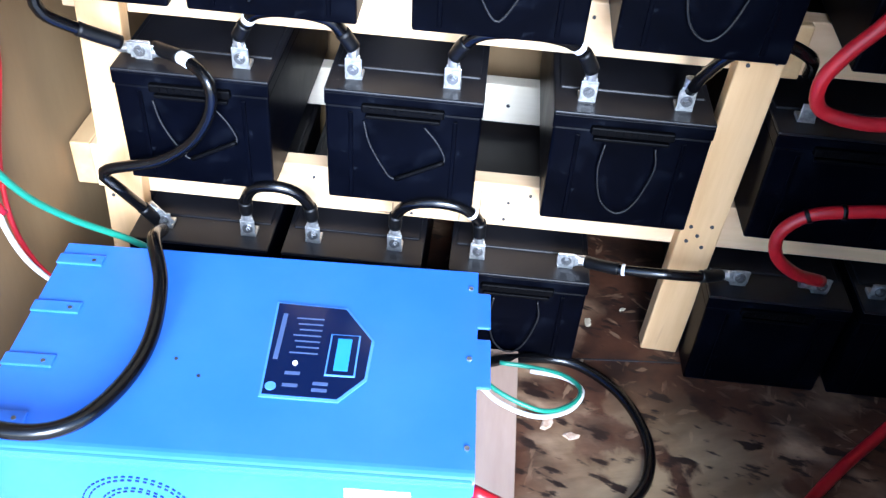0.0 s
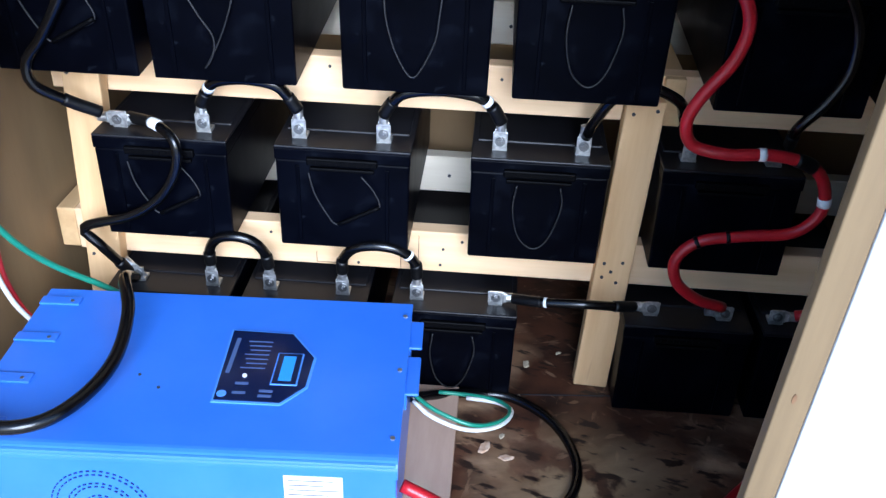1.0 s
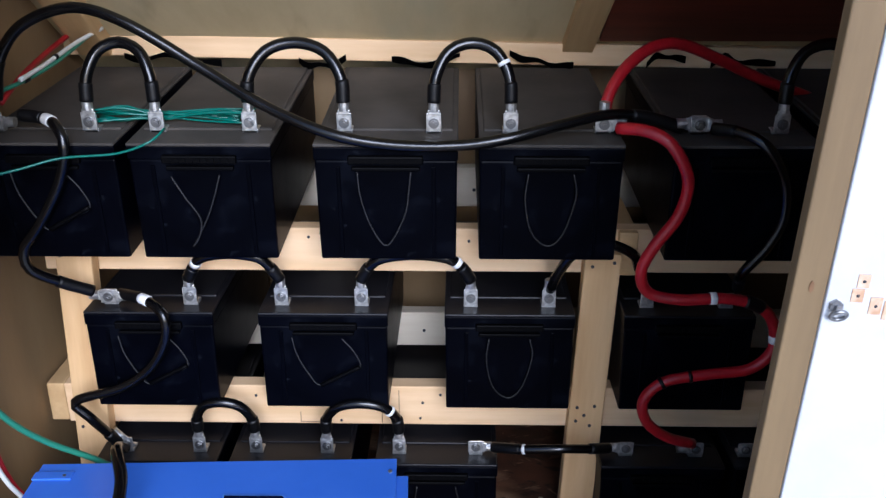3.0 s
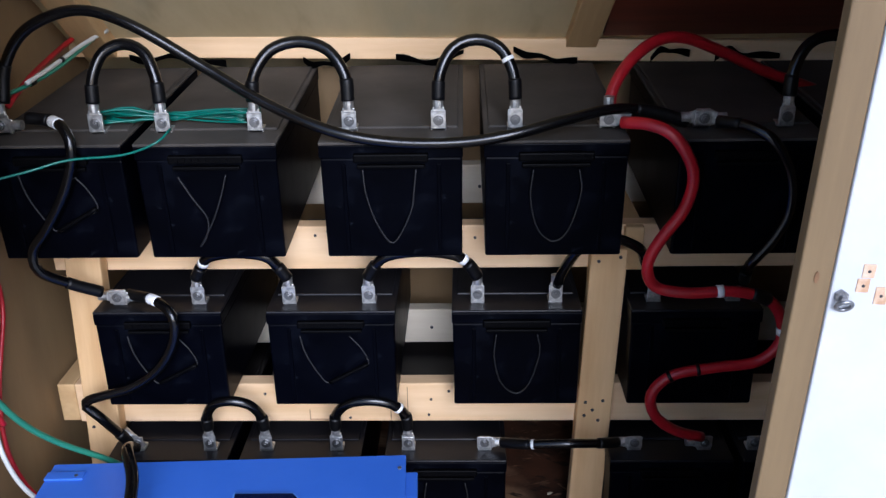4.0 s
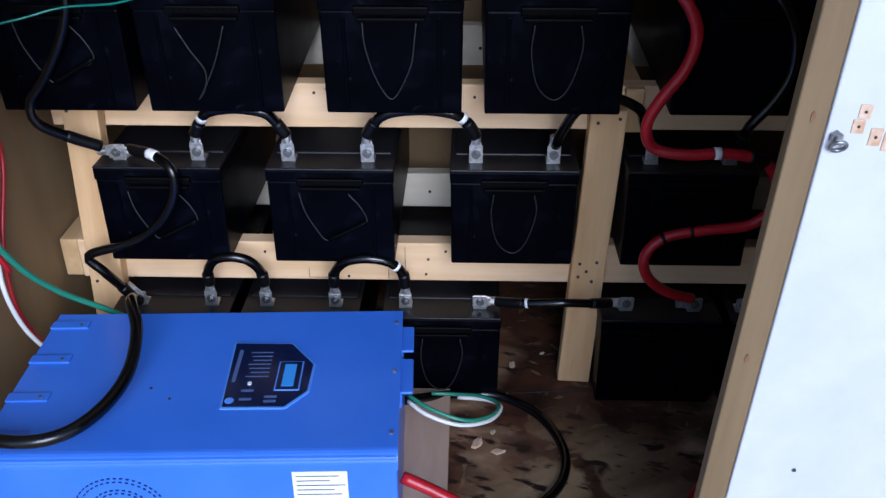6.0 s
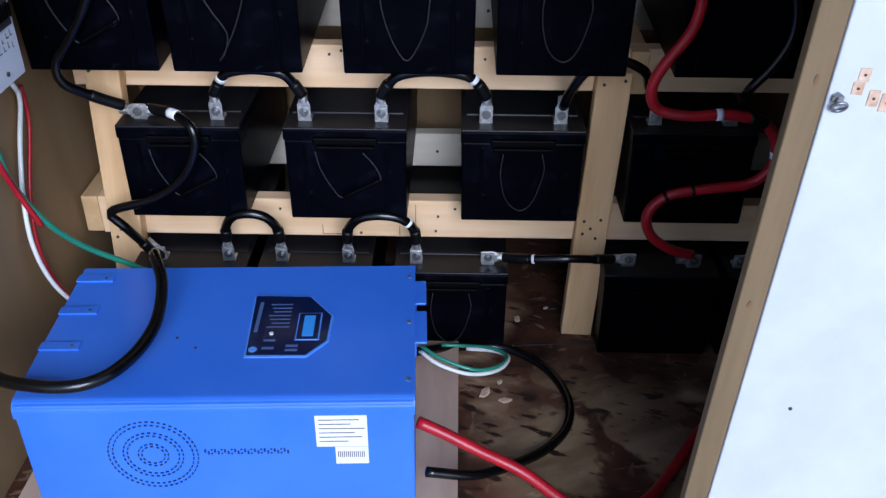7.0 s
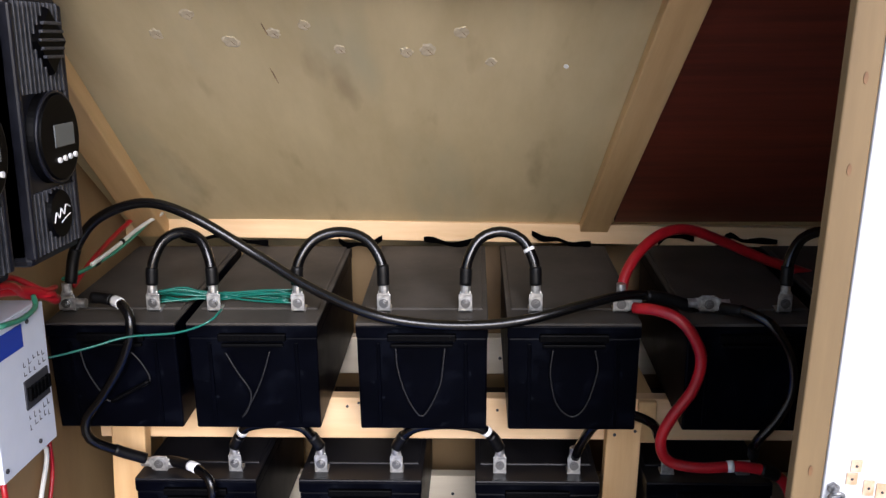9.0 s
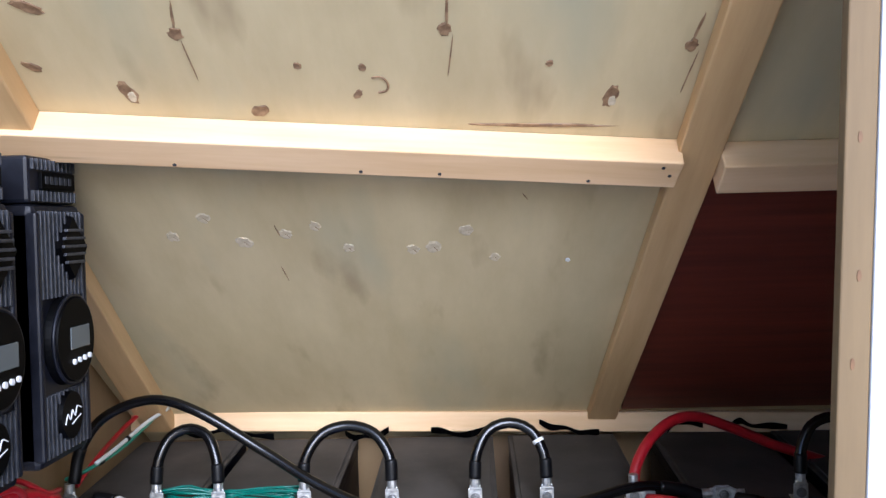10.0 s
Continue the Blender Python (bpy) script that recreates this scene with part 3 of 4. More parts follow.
def jumper(row, k, k2, rise, back, label, tags=(), lean=0.004):
    ax, ay, az = top_of(row, k, 1)
    bx, by, bz = top_of(row, k2, -1)
    w = bx - ax
    pts = [(ax, ay + 0.002, az + 0.036), (ax + lean, ay + back * 0.25, az + 0.036 + (rise - 0.036) * 0.45), (ax + max(w * 0.2, lean + 0.012), ay + back * 0.75, az + rise * 0.90), (ax + w * 0.5, ay + back, az + rise),
           (bx - max(w * 0.2, lean + 0.012), ay + back * 0.75, az + rise * 0.90), (bx - lean, by + back * 0.25, bz + 0.036 + (rise - 0.036) * 0.45), (bx, by + 0.002, bz + 0.036)]
    ob = cable(pts, 0.0105, BLACK_CABLE, label, sleeves=((0.0, 0.13), (0.87, 1.0)), tags=tags)
    lug(ob, ax, ay, az, 0)
    lug(ob, bx, by, bz, 0)
    return ob
jumper(0, 0, 1, 0.136, 0.030, "short black arched jumper cable joining two upper batteries")
jumper(0, 1, 2, 0.136, 0.030, "short black arched jumper cable joining two upper batteries")
jumper(0, 2, 3, 0.136, 0.030, "short black arched jumper cable joining two upper batteries", ((0.735, 0.765),))
jumper(0, 4, 5, 0.136, 0.030, "short black arched jumper cable at the dark end")
jumper(1, 0, 1, 0.098, -0.018, "short black jumper cable arching under the upper rail", ((0.17, 0.20),), 0.016)
jumper(1, 1, 2, 0.098, -0.018, "short black jumper cable arching under the upper rail", ((0.80, 0.83),), 0.016)
jumper(2, 0, 1, 0.115, -0.020, "short black arched jumper cable between floor batteries")
jumper(2, 1, 2, 0.115, -0.020, "short black arched jumper cable between floor batteries", ((0.745, 0.770),))
ob = cable([(-0.279, 0.044, 0.969), (-0.266, 0.054, 1.036), (-0.216, 0.054, 1.097), (-0.124, 0.054, 1.128), (-0.029, 0.044, 1.104), (0.099, 0.034, 1.028), (0.206, 0.004, 0.971), (0.323, -0.031, 0.93), (0.426, -0.035, 0.911), (0.54, -0.035, 0.909), (0.632, -0.031, 0.921), (0.725, -0.006, 0.939), (0.81, 0.024, 0.95), (0.886, 0.039, 0.941), (0.947, 0.044, 0.922)], 0.01, BLACK_CABLE, "long black cable swooping in front of the upper batteries", sleeves=((0, 0.05), (0.93, 1)))
lug(ob, *top_of(0, 0, -1), 0)
lug(ob, *top_of(0, 4, -1), -90)
ob = cable([(-0.227, 0.017, 0.948), (-0.187, 0.012, 0.944), (-0.146, -0.028, 0.94), (-0.13, -0.045, 0.905), (-0.156, -0.035, 0.835), (-0.207, -0.025, 0.756), (-0.247, -0.018, 0.706), (-0.244, -0.017, 0.664), (-0.205, 0.013, 0.625), (-0.16, 0.042, 0.593)], 0.01, BLACK_CABLE, "black cable looping down from the upper to the middle row", sleeves=((0, 0.08), (0.88, 1)), tags=((0.10, 0.15),))
lug(ob, *top_of(0, 0, -1), 90)
lug(ob, *top_of(1, 0, -1), -90)
ob = cable([(-0.118, 0.07, 0.575), (-0.051, 0.029, 0.579), (-0.013, 0.001, 0.559), (-0.019, 0.004, 0.504), (-0.057, 0.008, 0.441), (-0.12, 0.01, 0.396), (-0.218, 0.012, 0.362), (-0.197, 0.015, 0.324), (-0.167, 0.038, 0.261), (-0.157, 0.06, 0.22)], 0.01, BLACK_CABLE, "black cable drooping in front of the middle battery beside the wall", sleeves=((0, 0.1), (0.9, 1)), tags=((0.10, 0.14),))
lug(ob, *top_of(1, 0, -1), 90)
lug(ob, *top_of(2, 0, -1), -40)
ob = cable([(0.809, 0.054, 0.937), (0.818, 0.074, 0.975), (0.85, 0.104, 1.017), (0.902, 0.144, 1.046), (0.964, 0.184, 1.046), (1.049, 0.224, 1.011), (1.143, 0.254, 0.967), (1.239, 0.284, 0.93), (1.347, 0.306, 0.888)], 0.0110, RED_CABLE, "thick red cable arching off over the upper batteries")
lug(ob, *top_of(0, 3, 1), 0)
ob = cable([(0.826, 0.004, 0.931), (0.866, -0.026, 0.935), (0.903, -0.046, 0.922), (0.933, -0.051, 0.883), (0.946, -0.045, 0.839), (0.935, -0.037, 0.781), (0.9, -0.029, 0.721), (0.883, -0.022, 0.67), (0.901, -0.016, 0.625), (0.961, -0.025, 0.615), (1.036, -0.026, 0.619), (1.102, -0.024, 0.604), (1.136, -0.02, 0.568), (1.146, -0.016, 0.509), (1.109, -0.013, 0.464), (1.026, -0.012, 0.45), (0.948, -0.011, 0.432), (0.913, -0.009, 0.389), (0.924, -0.006, 0.338), (0.971, 0.007, 0.294), (1.031, 0.029, 0.264)], 0.0110, RED_CABLE, "thick red cable snaking down the front of the dark bay", sleeves=((0.50, 0.53), (0.752, 0.757), (0.800, 0.805)), tags=((0.447, 0.457), (0.588, 0.600)))
lug(ob, *top_of(0, 3, 1), 90)
lug(ob, *top_of(2, 3, 1), -90)
ob = cable([(0.036, -0.011, 0.932), (0.018, -0.041, 0.916), (-0.041, -0.046, 0.896), (-0.134, -0.055, 0.89), (-0.198, -0.083, 0.878), (-0.256, -0.123, 0.873), (-0.301, -0.153, 0.877)], 0.0022, DARK_GREEN_WIRE, "thin green wire strung across the upper batteries", 'wire', group='thin wires', name='wire')
ob = cable([(-0.117, -0.027, 0.279), (-0.083, -0.139, 0.352), (-0.041, -0.236, 0.352), (-0.028, -0.332, 0.332), (-0.045, -0.416, 0.322), (-0.085, -0.483, 0.322), (-0.154, -0.503, 0.322), (-0.262, -0.479, 0.322), (-0.326, -0.397, 0.322)], 0.0115, BLACK_CABLE, "heavy black cable looping over the blue inverter", name='heavy_cable')
ob = cable([(-0.326, -0.166, 0.591), (-0.316, -0.161, 0.516), (-0.283, -0.134, 0.418), (-0.243, -0.089, 0.337), (-0.175, -0.045, 0.266), (-0.119, -0.03, 0.221)], 0.0062, GREEN_WIRE, "green wire running down beside the wall to the inverter", 'wire', group='thin wires', name='wire')
ob = cable([(-0.318, -0.065, 0.68), (-0.323, -0.041, 0.639), (-0.323, -0.086, 0.562), (-0.323, -0.125, 0.471), (-0.313, -0.157, 0.386), (-0.303, -0.148, 0.3), (-0.284, -0.129, 0.235), (-0.255, -0.114, 0.196)], 0.0048, WHITE_WIRE, "white wire hanging down the side wall", 'wire', group='thin wires', name='wire')
ob = cable([(-0.325, -0.022, 0.659), (-0.326, -0.025, 0.581), (-0.326, -0.094, 0.454), (-0.321, -0.122, 0.35), (-0.301, -0.126, 0.27), (-0.272, -0.122, 0.216)], 0.0045, RED_CABLE, "red wire hanging down the side wall", 'wire', group='thin wires', name='wire')
ob = cable([(0.447, -0.186, 0.17), (0.491, -0.214, 0.16), (0.561, -0.223, 0.14), (0.614, -0.181, 0.12), (0.627, -0.138, 0.11), (0.598, -0.102, 0.1), (0.537, -0.082, 0.09), (0.488, -0.08, 0.09)], 0.0042, GREEN_WIRE, "green wire looping out of the inverter's side", 'wire', group='thin wires', name='wire')
ob = cable([(0.448, -0.204, 0.17), (0.486, -0.232, 0.16), (0.549, -0.236, 0.14), (0.607, -0.198, 0.12), (0.631, -0.145, 0.11), (0.604, -0.105, 0.095), (0.543, -0.092, 0.09)], 0.0042, WHITE_WIRE, "white wire looping out of the inverter's side", 'wire', group='thin wires', name='wire')
ob = cable([(0.431, -0.075, 0.066), (0.525, -0.005, 0.026), (0.629, 0.012, 0.012), (0.716, -0.051, 0.012), (0.761, -0.15, 0.012), (0.756, -0.236, 0.012), (0.716, -0.301, 0.012), (0.651, -0.362, 0.026), (0.561, -0.437, 0.066), (0.468, -0.461, 0.096)], 0.01, BLACK_CABLE, "heavy black cable curving over the floor", name='heavy_cable')
ob = cable([(0.451, -0.419, 0.18), (0.498, -0.426, 0.16), (0.56, -0.437, 0.13), (0.644, -0.451, 0.09), (0.76, -0.5, 0.04), (0.87, -0.455, 0.014), (0.95, -0.36, 0.013), (1.02, -0.262, 0.013), (1.1, -0.175, 0.014), (1.18, -0.105, 0.03), (1.25, -0.05, 0.07)], 0.0110, RED_CABLE, "thick red cable leaving the inverter's side", name='heavy_cable')
ob = cable([(-0.262, 0.11, 0.99), (-0.253, 0.21, 1.002), (-0.244, 0.34, 1.02), (-0.225, 0.44, 1.034)], 0.0045, WHITE_WIRE, "white wire lying back over the upper battery", 'wire', sleeves=((0.40, 0.43),), group='thin wires', name='wire')
ob = cable([(-0.326, 0.16, 0.949), (-0.3, 0.06, 0.973), (-0.275, 0.11, 0.98), (-0.249, 0.23, 0.997), (-0.239, 0.43, 1.029)], 0.0042, GREEN_WIRE, "green wire lying back over the upper battery", 'wire', sleeves=((0.40, 0.43),), group='thin wires', name='wire')
ob = cable([(-0.291, 0.08, 0.953), (-0.283, 0.16, 0.986), (-0.292, 0.31, 1.007), (-0.29, 0.43, 1.026)], 0.0055, RED_CABLE, "red wire lying back over the upper battery", 'wire', group='thin wires', name='wire')
ob = cable([(-0.241, -0.349, 1.056), (-0.222, -0.287, 1.046), (-0.204, -0.244, 1.031), (-0.195, -0.193, 1.004)], 0.009, RED_CABLE, "red cable end on top of the grey box", 'wire', group='thin wires', name='wire')
ob = cable([(-0.249, -0.368, 1.056), (-0.214, -0.309, 1.061), (-0.212, -0.263, 1.031), (-0.187, -0.215, 1.019)], 0.006, RED_CABLE, "red cable end on top of the grey box", 'wire', group='thin wires', name='wire')
ob = cable([(-0.235, -0.337, 1.056), (-0.228, -0.274, 1.064), (-0.198, -0.233, 1.032), (-0.201, -0.18, 1.022)], 0.005, RED_CABLE, "red cable end on top of the grey box", 'wire', group='thin wires', name='wire')
ob = cable([(-0.186, -0.398, 1.021), (-0.182, -0.341, 1.015), (-0.186, -0.287, 1.018), (-0.195, -0.271, 1.033)], 0.0045, GREEN_WIRE, "green wire curled on top of the grey box", 'wire', group='thin wires', name='wire')
ob = cable([(-0.243, -0.338, 0.775), (-0.231, -0.363, 0.723), (-0.231, -0.343, 0.667), (-0.231, -0.309, 0.587), (-0.213, -0.289, 0.507)], 0.005, RED_CABLE, "red wire under the grey box", 'wire', group='thin wires', name='wire')
ob = cable([(0.729, 0.067, 0.591), (0.739, 0.041, 0.635), (0.761, 0.009, 0.689), (0.808, 0.002, 0.717), (0.871, 0.014, 0.691), (0.899, 0.071, 0.635)], 0.01, BLACK_CABLE, "black cable rising behind the upper battery")
lug(ob, *top_of(1, 2, 1), 0)

ob = cable([(0.993, 0.009, 0.93), (1.031, -0.026, 0.932), (1.069, -0.056, 0.915), (1.109, -0.048, 0.855), (1.121, -0.037, 0.78), (1.101, -0.029, 0.72), (1.071, -0.012, 0.665), (1.081, 0.035, 0.614)], 0.0095, BLACK_CABLE, "black cable drooping in front of the dark bay", sleeves=((0, 0.1), (0.9, 1)))
lug(ob, *top_of(0, 4, -1), 90)
ax, ay, az = top_of(2, 2, 1)
bx, by, bz = top_of(2, 3, -1)
ob = cable([(ax + 0.036, ay, az), (ax + 0.09, ay - 0.03, az + 0.016), (ax + 0.17, ay - 0.045, az + 0.028), (bx - 0.08, by - 0.03, bz + 0.018), (bx - 0.036, by, bz)], 0.0095, BLACK_CABLE,
           "straight black cable crossing in front of the rack post", sleeves=((0, 0.25), (0.8, 1)), tags=((0.27, 0.275),))
lug(ob, ax, ay, az, 90)
lug(ob, bx, by, bz, -90)

ex, ey, ez = top_of(2, 4, -1)
ob = cable([(ex + 0.034, ey, ez + 0.004), (ex + 0.10, ey - 0.02, ez + 0.035), (ex + 0.17, ey - 0.03, ez + 0.09), (ex + 0.21, ey - 0.02, ez + 0.18), (ex + 0.20, ey + 0.03, ez + 0.30)], 0.0110, RED_CABLE, "second thick red cable rising at the dark end", tags=((0.30, 0.36),))
lug(ob, ex, ey, ez, 90)

# pale scraps on the floor
random.seed(31)
for x, y, r in ((0.668, 0.14, 0.016), (0.652, 0.03, 0.007), (0.586, -0.129, 0.02), (0.628, -0.156, 0.016), (0.618, -0.097, 0.01), (0.743, 0.187, 0.008)):
    bm = bmesh.new()
    bmesh.ops.create_cone(bm, cap_ends=True, segments=9, radius1=1, radius2=0.8, depth=0.0025)
    for v in bm.verts:
        k = random.uniform(0.6, 1.15)
        v.co.x *= r * k
        v.co.y *= r * 0.6 * k
    ob = part("scrap", bm, BARE_WOOD if r > 0.012 and y < 0 else PATCH)
    ob.matrix_world = pose(x, y, FZ + 0.0014, 0, 0, random.uniform(0, 90))
    tagged(ob, "small pale torn scrap lying on the dark floor", "scrap", group="scraps on the floor")

# coil of thin green wire lying on the upper batteries
random.seed(11)
coil = new("wire_coil")
tagged(coil, "loose coil of thin green wire lying on the upper batteries", "wire coil")
for k in range(16):
    y0, z0 = 0.085 + random.uniform(-0.022, 0.022), TOP + BH + 0.013 + random.uniform(0, 0.020)
    pts = [(-0.125 + random.uniform(-0.01, 0.02), y0 + random.uniform(-0.02, 0.02), z0), (-0.06, y0, z0 + random.uniform(-0.004, 0.006)), (0.015, 0.080 + random.uniform(-0.008, 0.008), TOP + BH + 0.016 + random.uniform(-0.002, 0.010)),
           (0.09, y0 + random.uniform(-0.01, 0.01), z0 + random.uniform(-0.004, 0.006)), (0.165 + random.uniform(-0.02, 0.01), y0 + random.uniform(-0.02, 0.02), z0)]
    part("strand", add_tube(bmesh.new(), spline(pts, 0.02), 0.0022, 6), DARK_GREEN_WIRE, coil, smooth=True)


# ---- blue inverter lying on a base board ----
tagged(part("base_board", box(-0.29, 0.526, -0.66, 0.006, FZ, FZ + 0.035, 0.002), BASE_WOOD), "pinkish plywood board under the blue inverter", "board")
INV = new("inverter")
INV.matrix_world = pose(0.0995, -0.287, FZ + 0.036, 0, 0, 2.5)
tagged(INV, "glossy blue inverter lying on its back on a board, display lit", "inverter")
IH, IW, ID = 0.249, 0.340, 0.207
bm = box(-IW, IW, -ID, ID, 0, IH - 0.003, 0.004)
part("housing", bm, BLUE, INV)
prof = [(ID, IH - 0.002), (ID, IH + 0.002)] + [(-ID + 0.018 - 0.020 * math.sin(a), IH - 0.018 + 0.020 * math.cos(a)) for a in (math.pi / 2 * k / 6 for k in range(7))] + [(-ID - 0.002, IH - 0.03), (-ID - 0.0002, IH - 0.03), (-ID + 0.01, IH - 0.002)]
bm = bmesh.new()
rings = [[bm.verts.new((x, y, z)) for y, z in prof] for x in (-IW - 0.0015, IW + 0.0015)]
for k in range(len(prof)):
    bm.faces.new((rings[0][k], rings[0][(k + 1) % len(prof)], rings[1][(k + 1) % len(prof)], rings[1][k]))
bm.faces.new(rings[0][::-1])
bm.faces.new(rings[1])
bmesh.ops.recalc_face_normals(bm, faces=bm.faces)
part("cover", bm, BLUE, INV)
for s in (-1, 1):
    for k, y in enumerate((0.165, 0.055, -0.055, -0.16)):
        if s < 0:
            bm = box(-IW - 0.004, -IW + 0.070, y - 0.010, y + 0.014, IH + 0.001, IH + 0.006, 0.002)
            ear = part("side_tab", bm, BLUE, INV)
            part("tab_screw", add_disc(bmesh.new(), Matrix.Translation((-IW + 0.055, y, IH + 0.006)), 0.0035, 0.002, 10), ZINC, ear)
    if s > 0:
        for y, h in ((0.135, 0.040), (0.020, 0.050)):
            bm = box(IW - 0.001, IW + 0.024, y - h, y + h, IH - 0.020, IH - 0.014, 0.0025)
            add_box(bm, IW - 0.001, IW + 0.004, y - h, y + h, IH - 0.05, IH - 0.016, 0.001)
            part("mounting_ear", bm, BLUE, INV)
for y in (0.165, 0.010, -0.155):
    part("cover_screw", add_disc(bmesh.new(), Matrix.Translation((IW - 0.010, y, IH + 0.003)), 0.004, 0.003, 10), TIN, INV)
for x, y in ((-0.06, 0.02), (-0.10, 0.05), (-0.16, 0.15)):
    part("cover_screw", add_disc(bmesh.new(), Matrix.Translation((x, y - 0.08, IH + 0.0025)), 0.0028, 0.002, 8), INK, INV)
# display panel with cut corners
pts = [(0.036, -0.086), (0.143, -0.087), (0.178, -0.045), (0.181, 0.030), (0.135, 0.093), (0.029, 0.097)]
def plate(points, z0, z1):
    bm = bmesh.new()
    f = bm.faces.new([bm.verts.new((x, y, z0)) for x, y in points])
    bmesh.ops.recalc_face_normals(bm, faces=[f])
    r = bmesh.ops.extrude_face_region(bm, geom=[f])
    for v in r["geom"]:
        if isinstance(v, bmesh.types.BMVert):
            v.co.z = z1
    bmesh.ops.recalc_face_normals(bm, faces=bm.faces)
    return bm
rim = part("display_rim", plate([(0.104 + (x - 0.104) * 1.05, 0.001 + (y - 0.001) * 1.05) for x, y in pts], IH + 0.002, IH + 0.0042), LCD_FRAME, INV, "pale blue rim of the display panel")
disp = part("display_panel", plate(pts, IH + 0.002, IH + 0.006), PANEL_BLACK, INV, "navy black display panel with small print")
part("lcd_frame", box(0.119, 0.164, -0.046, 0.038, IH + 0.005, IH + 0.0072, 0.001), LCD_FRAME, disp)
part("lcd_inset", box(0.1215, 0.1615, -0.0435, 0.0355, IH + 0.0070, IH + 0.0076), PANEL_BLACK, disp)
part("lcd", box(0.131, 0.152, -0.036, 0.028, IH + 0.0072, IH + 0.0082), LCD, disp, "glowing pale blue screen")
for k in range(7):
    part("print_bar", box(0.062 + (k % 3) * 0.004, 0.104, 0.066 - k * 0.012, 0.0685 - k * 0.012, IH + 0.006, IH + 0.0065), PRINT_GREY, disp)
part("print_bar", box(0.040, 0.047, -0.02, 0.075, IH + 0.006, IH + 0.0066), PRINT_GREY, disp)
for x, y in ((0.062, -0.045), (0.105, -0.062), (0.105, -0.074), (0.062, -0.068)):
    part("print_bar", box(x, x + 0.022, y - 0.003, y + 0.003, IH + 0.006, IH + 0.0065), PRINT_GREY, disp)
part("power_mark", add_disc(bmesh.new(), Matrix.Translation((0.046, -0.072, IH + 0.0063)), 0.008, 0.001, 16), LCD_FRAME, disp)
part("button", add_disc(bmesh.new(), Matrix.Translation((0.074, -0.026, IH + 0.007)), 0.004, 0.003, 12), BUTTON, disp)
# fan grille: broken rings of slots on the front
for ring, r in enumerate((0.020, 0.026, 0.045, 0.052, 0.070, 0.078)):
    bm = bmesh.new()
    n = int(r * 620)
    for k in range(n):
        a = 2 * math.pi * k / n
        add_box(bm, -0.0026, 0.0026, -0.001, 0.001, -0.0011, 0.0011, 0, Matrix.Translation((-0.120 + r * math.cos(a), -ID - 0.0008, 0.130 + r * math.sin(a))) @ Matrix.Rotation(-a + math.pi / 2, 4, 'Y'))
    part("slotted_ring", bm, DARK_BLUE, INV)
bm = bmesh.new()
for i in range(26):
    for j in range(3):
        if (i + j) % 3:
            add_box(bm, -0.030 + i * 0.0058, -0.027 + i * 0.0058, -ID - 0.0018, -ID + 0.001, 0.130 + j * 0.0045, 0.1325 + j * 0.0045)
part("vent_slots", bm, DARK_BLUE, INV)
lab = part("rating_label", box(0.168, 0.258, -ID - 0.0012, -ID + 0.001, 0.145, 0.217), LABEL, INV, "white rating label with fine print")
for k in range(6):
    part("print_bar", box(0.174, 0.174 + (0.07, 0.055, 0.08, 0.062, 0.074, 0.05)[k], -ID - 0.0018, -ID, 0.207 - k * 0.010, 0.2085 - k * 0.010), INK, lab)
lab2 = part("barcode_label", box(0.200, 0.258, -ID - 0.0012, -ID + 0.001, 0.103, 0.144), LABEL, INV)
for k in range(14):
    part("print_bar", box(0.204 + k * 0.0035, 0.2055 + k * 0.0035, -ID - 0.0018, -ID, 0.119, 0.133), INK, lab2)

# ---- grey combiner box on the side wall ----
CB = new("combiner_box")
CB.matrix_world = Matrix.Translation((LW, -0.337, 0.775))
tagged(CB, "pale grey metal breaker box with printed wiring diagrams on the wall", "electrical box")
part("housing", box(0, 0.141, -0.087, 0.087, 0, 0.245, 0.003), BOX_GREY, CB)
part("cover", box(0.1415, 0.1450, -0.0885, 0.0885, 0.002, 0.243, 0.001), BOX_GREY, CB)
brk = part("breaker_window", box(0.144, 0.1475, 0.000, 0.078, 0.086, 0.134), INK, CB, "black breaker cut-out")
for k in range(6):
    part("breaker_toggle", box(0.147, 0.154, 0.004 + k * 0.0122, 0.012 + k * 0.0122, 0.100, 0.122, 0.001), GRIP, brk)
part("blue_label", box(0.144, 0.1460, -0.075, 0.012, 0.190, 0.228), LABEL_BLUE, CB, "dark blue label")
# wiring diagrams: small brackets and ticks above and below the breakers
random.seed(7)
for y0 in (0.006, 0.022, 0.038, 0.054, 0.068):
    for z0 in (0.142, 0.158, 0.052, 0.068):
        dz = random.uniform(-0.003, 0.003)
        part("print_bar", box(0.1448, 0.1454, y0, y0 + 0.0014, z0 + dz, z0 + dz + random.uniform(0.006, 0.012)), INK, CB)
        part("print_bar", box(0.1448, 0.1454, y0, y0 + random.uniform(0.004, 0.010), z0 + dz, z0 + dz + 0.0014), INK, CB)
for y, z in ((0.030, 0.020), (0.030, 0.226), (-0.078, 0.020)):
    part("cover_screw", add_disc(bmesh.new(), Matrix.Translation((0.146, y, z)) @ Matrix.Rotation(math.pi / 2, 4, 'Y'), 0.004, 0.003, 10), INK, CB)


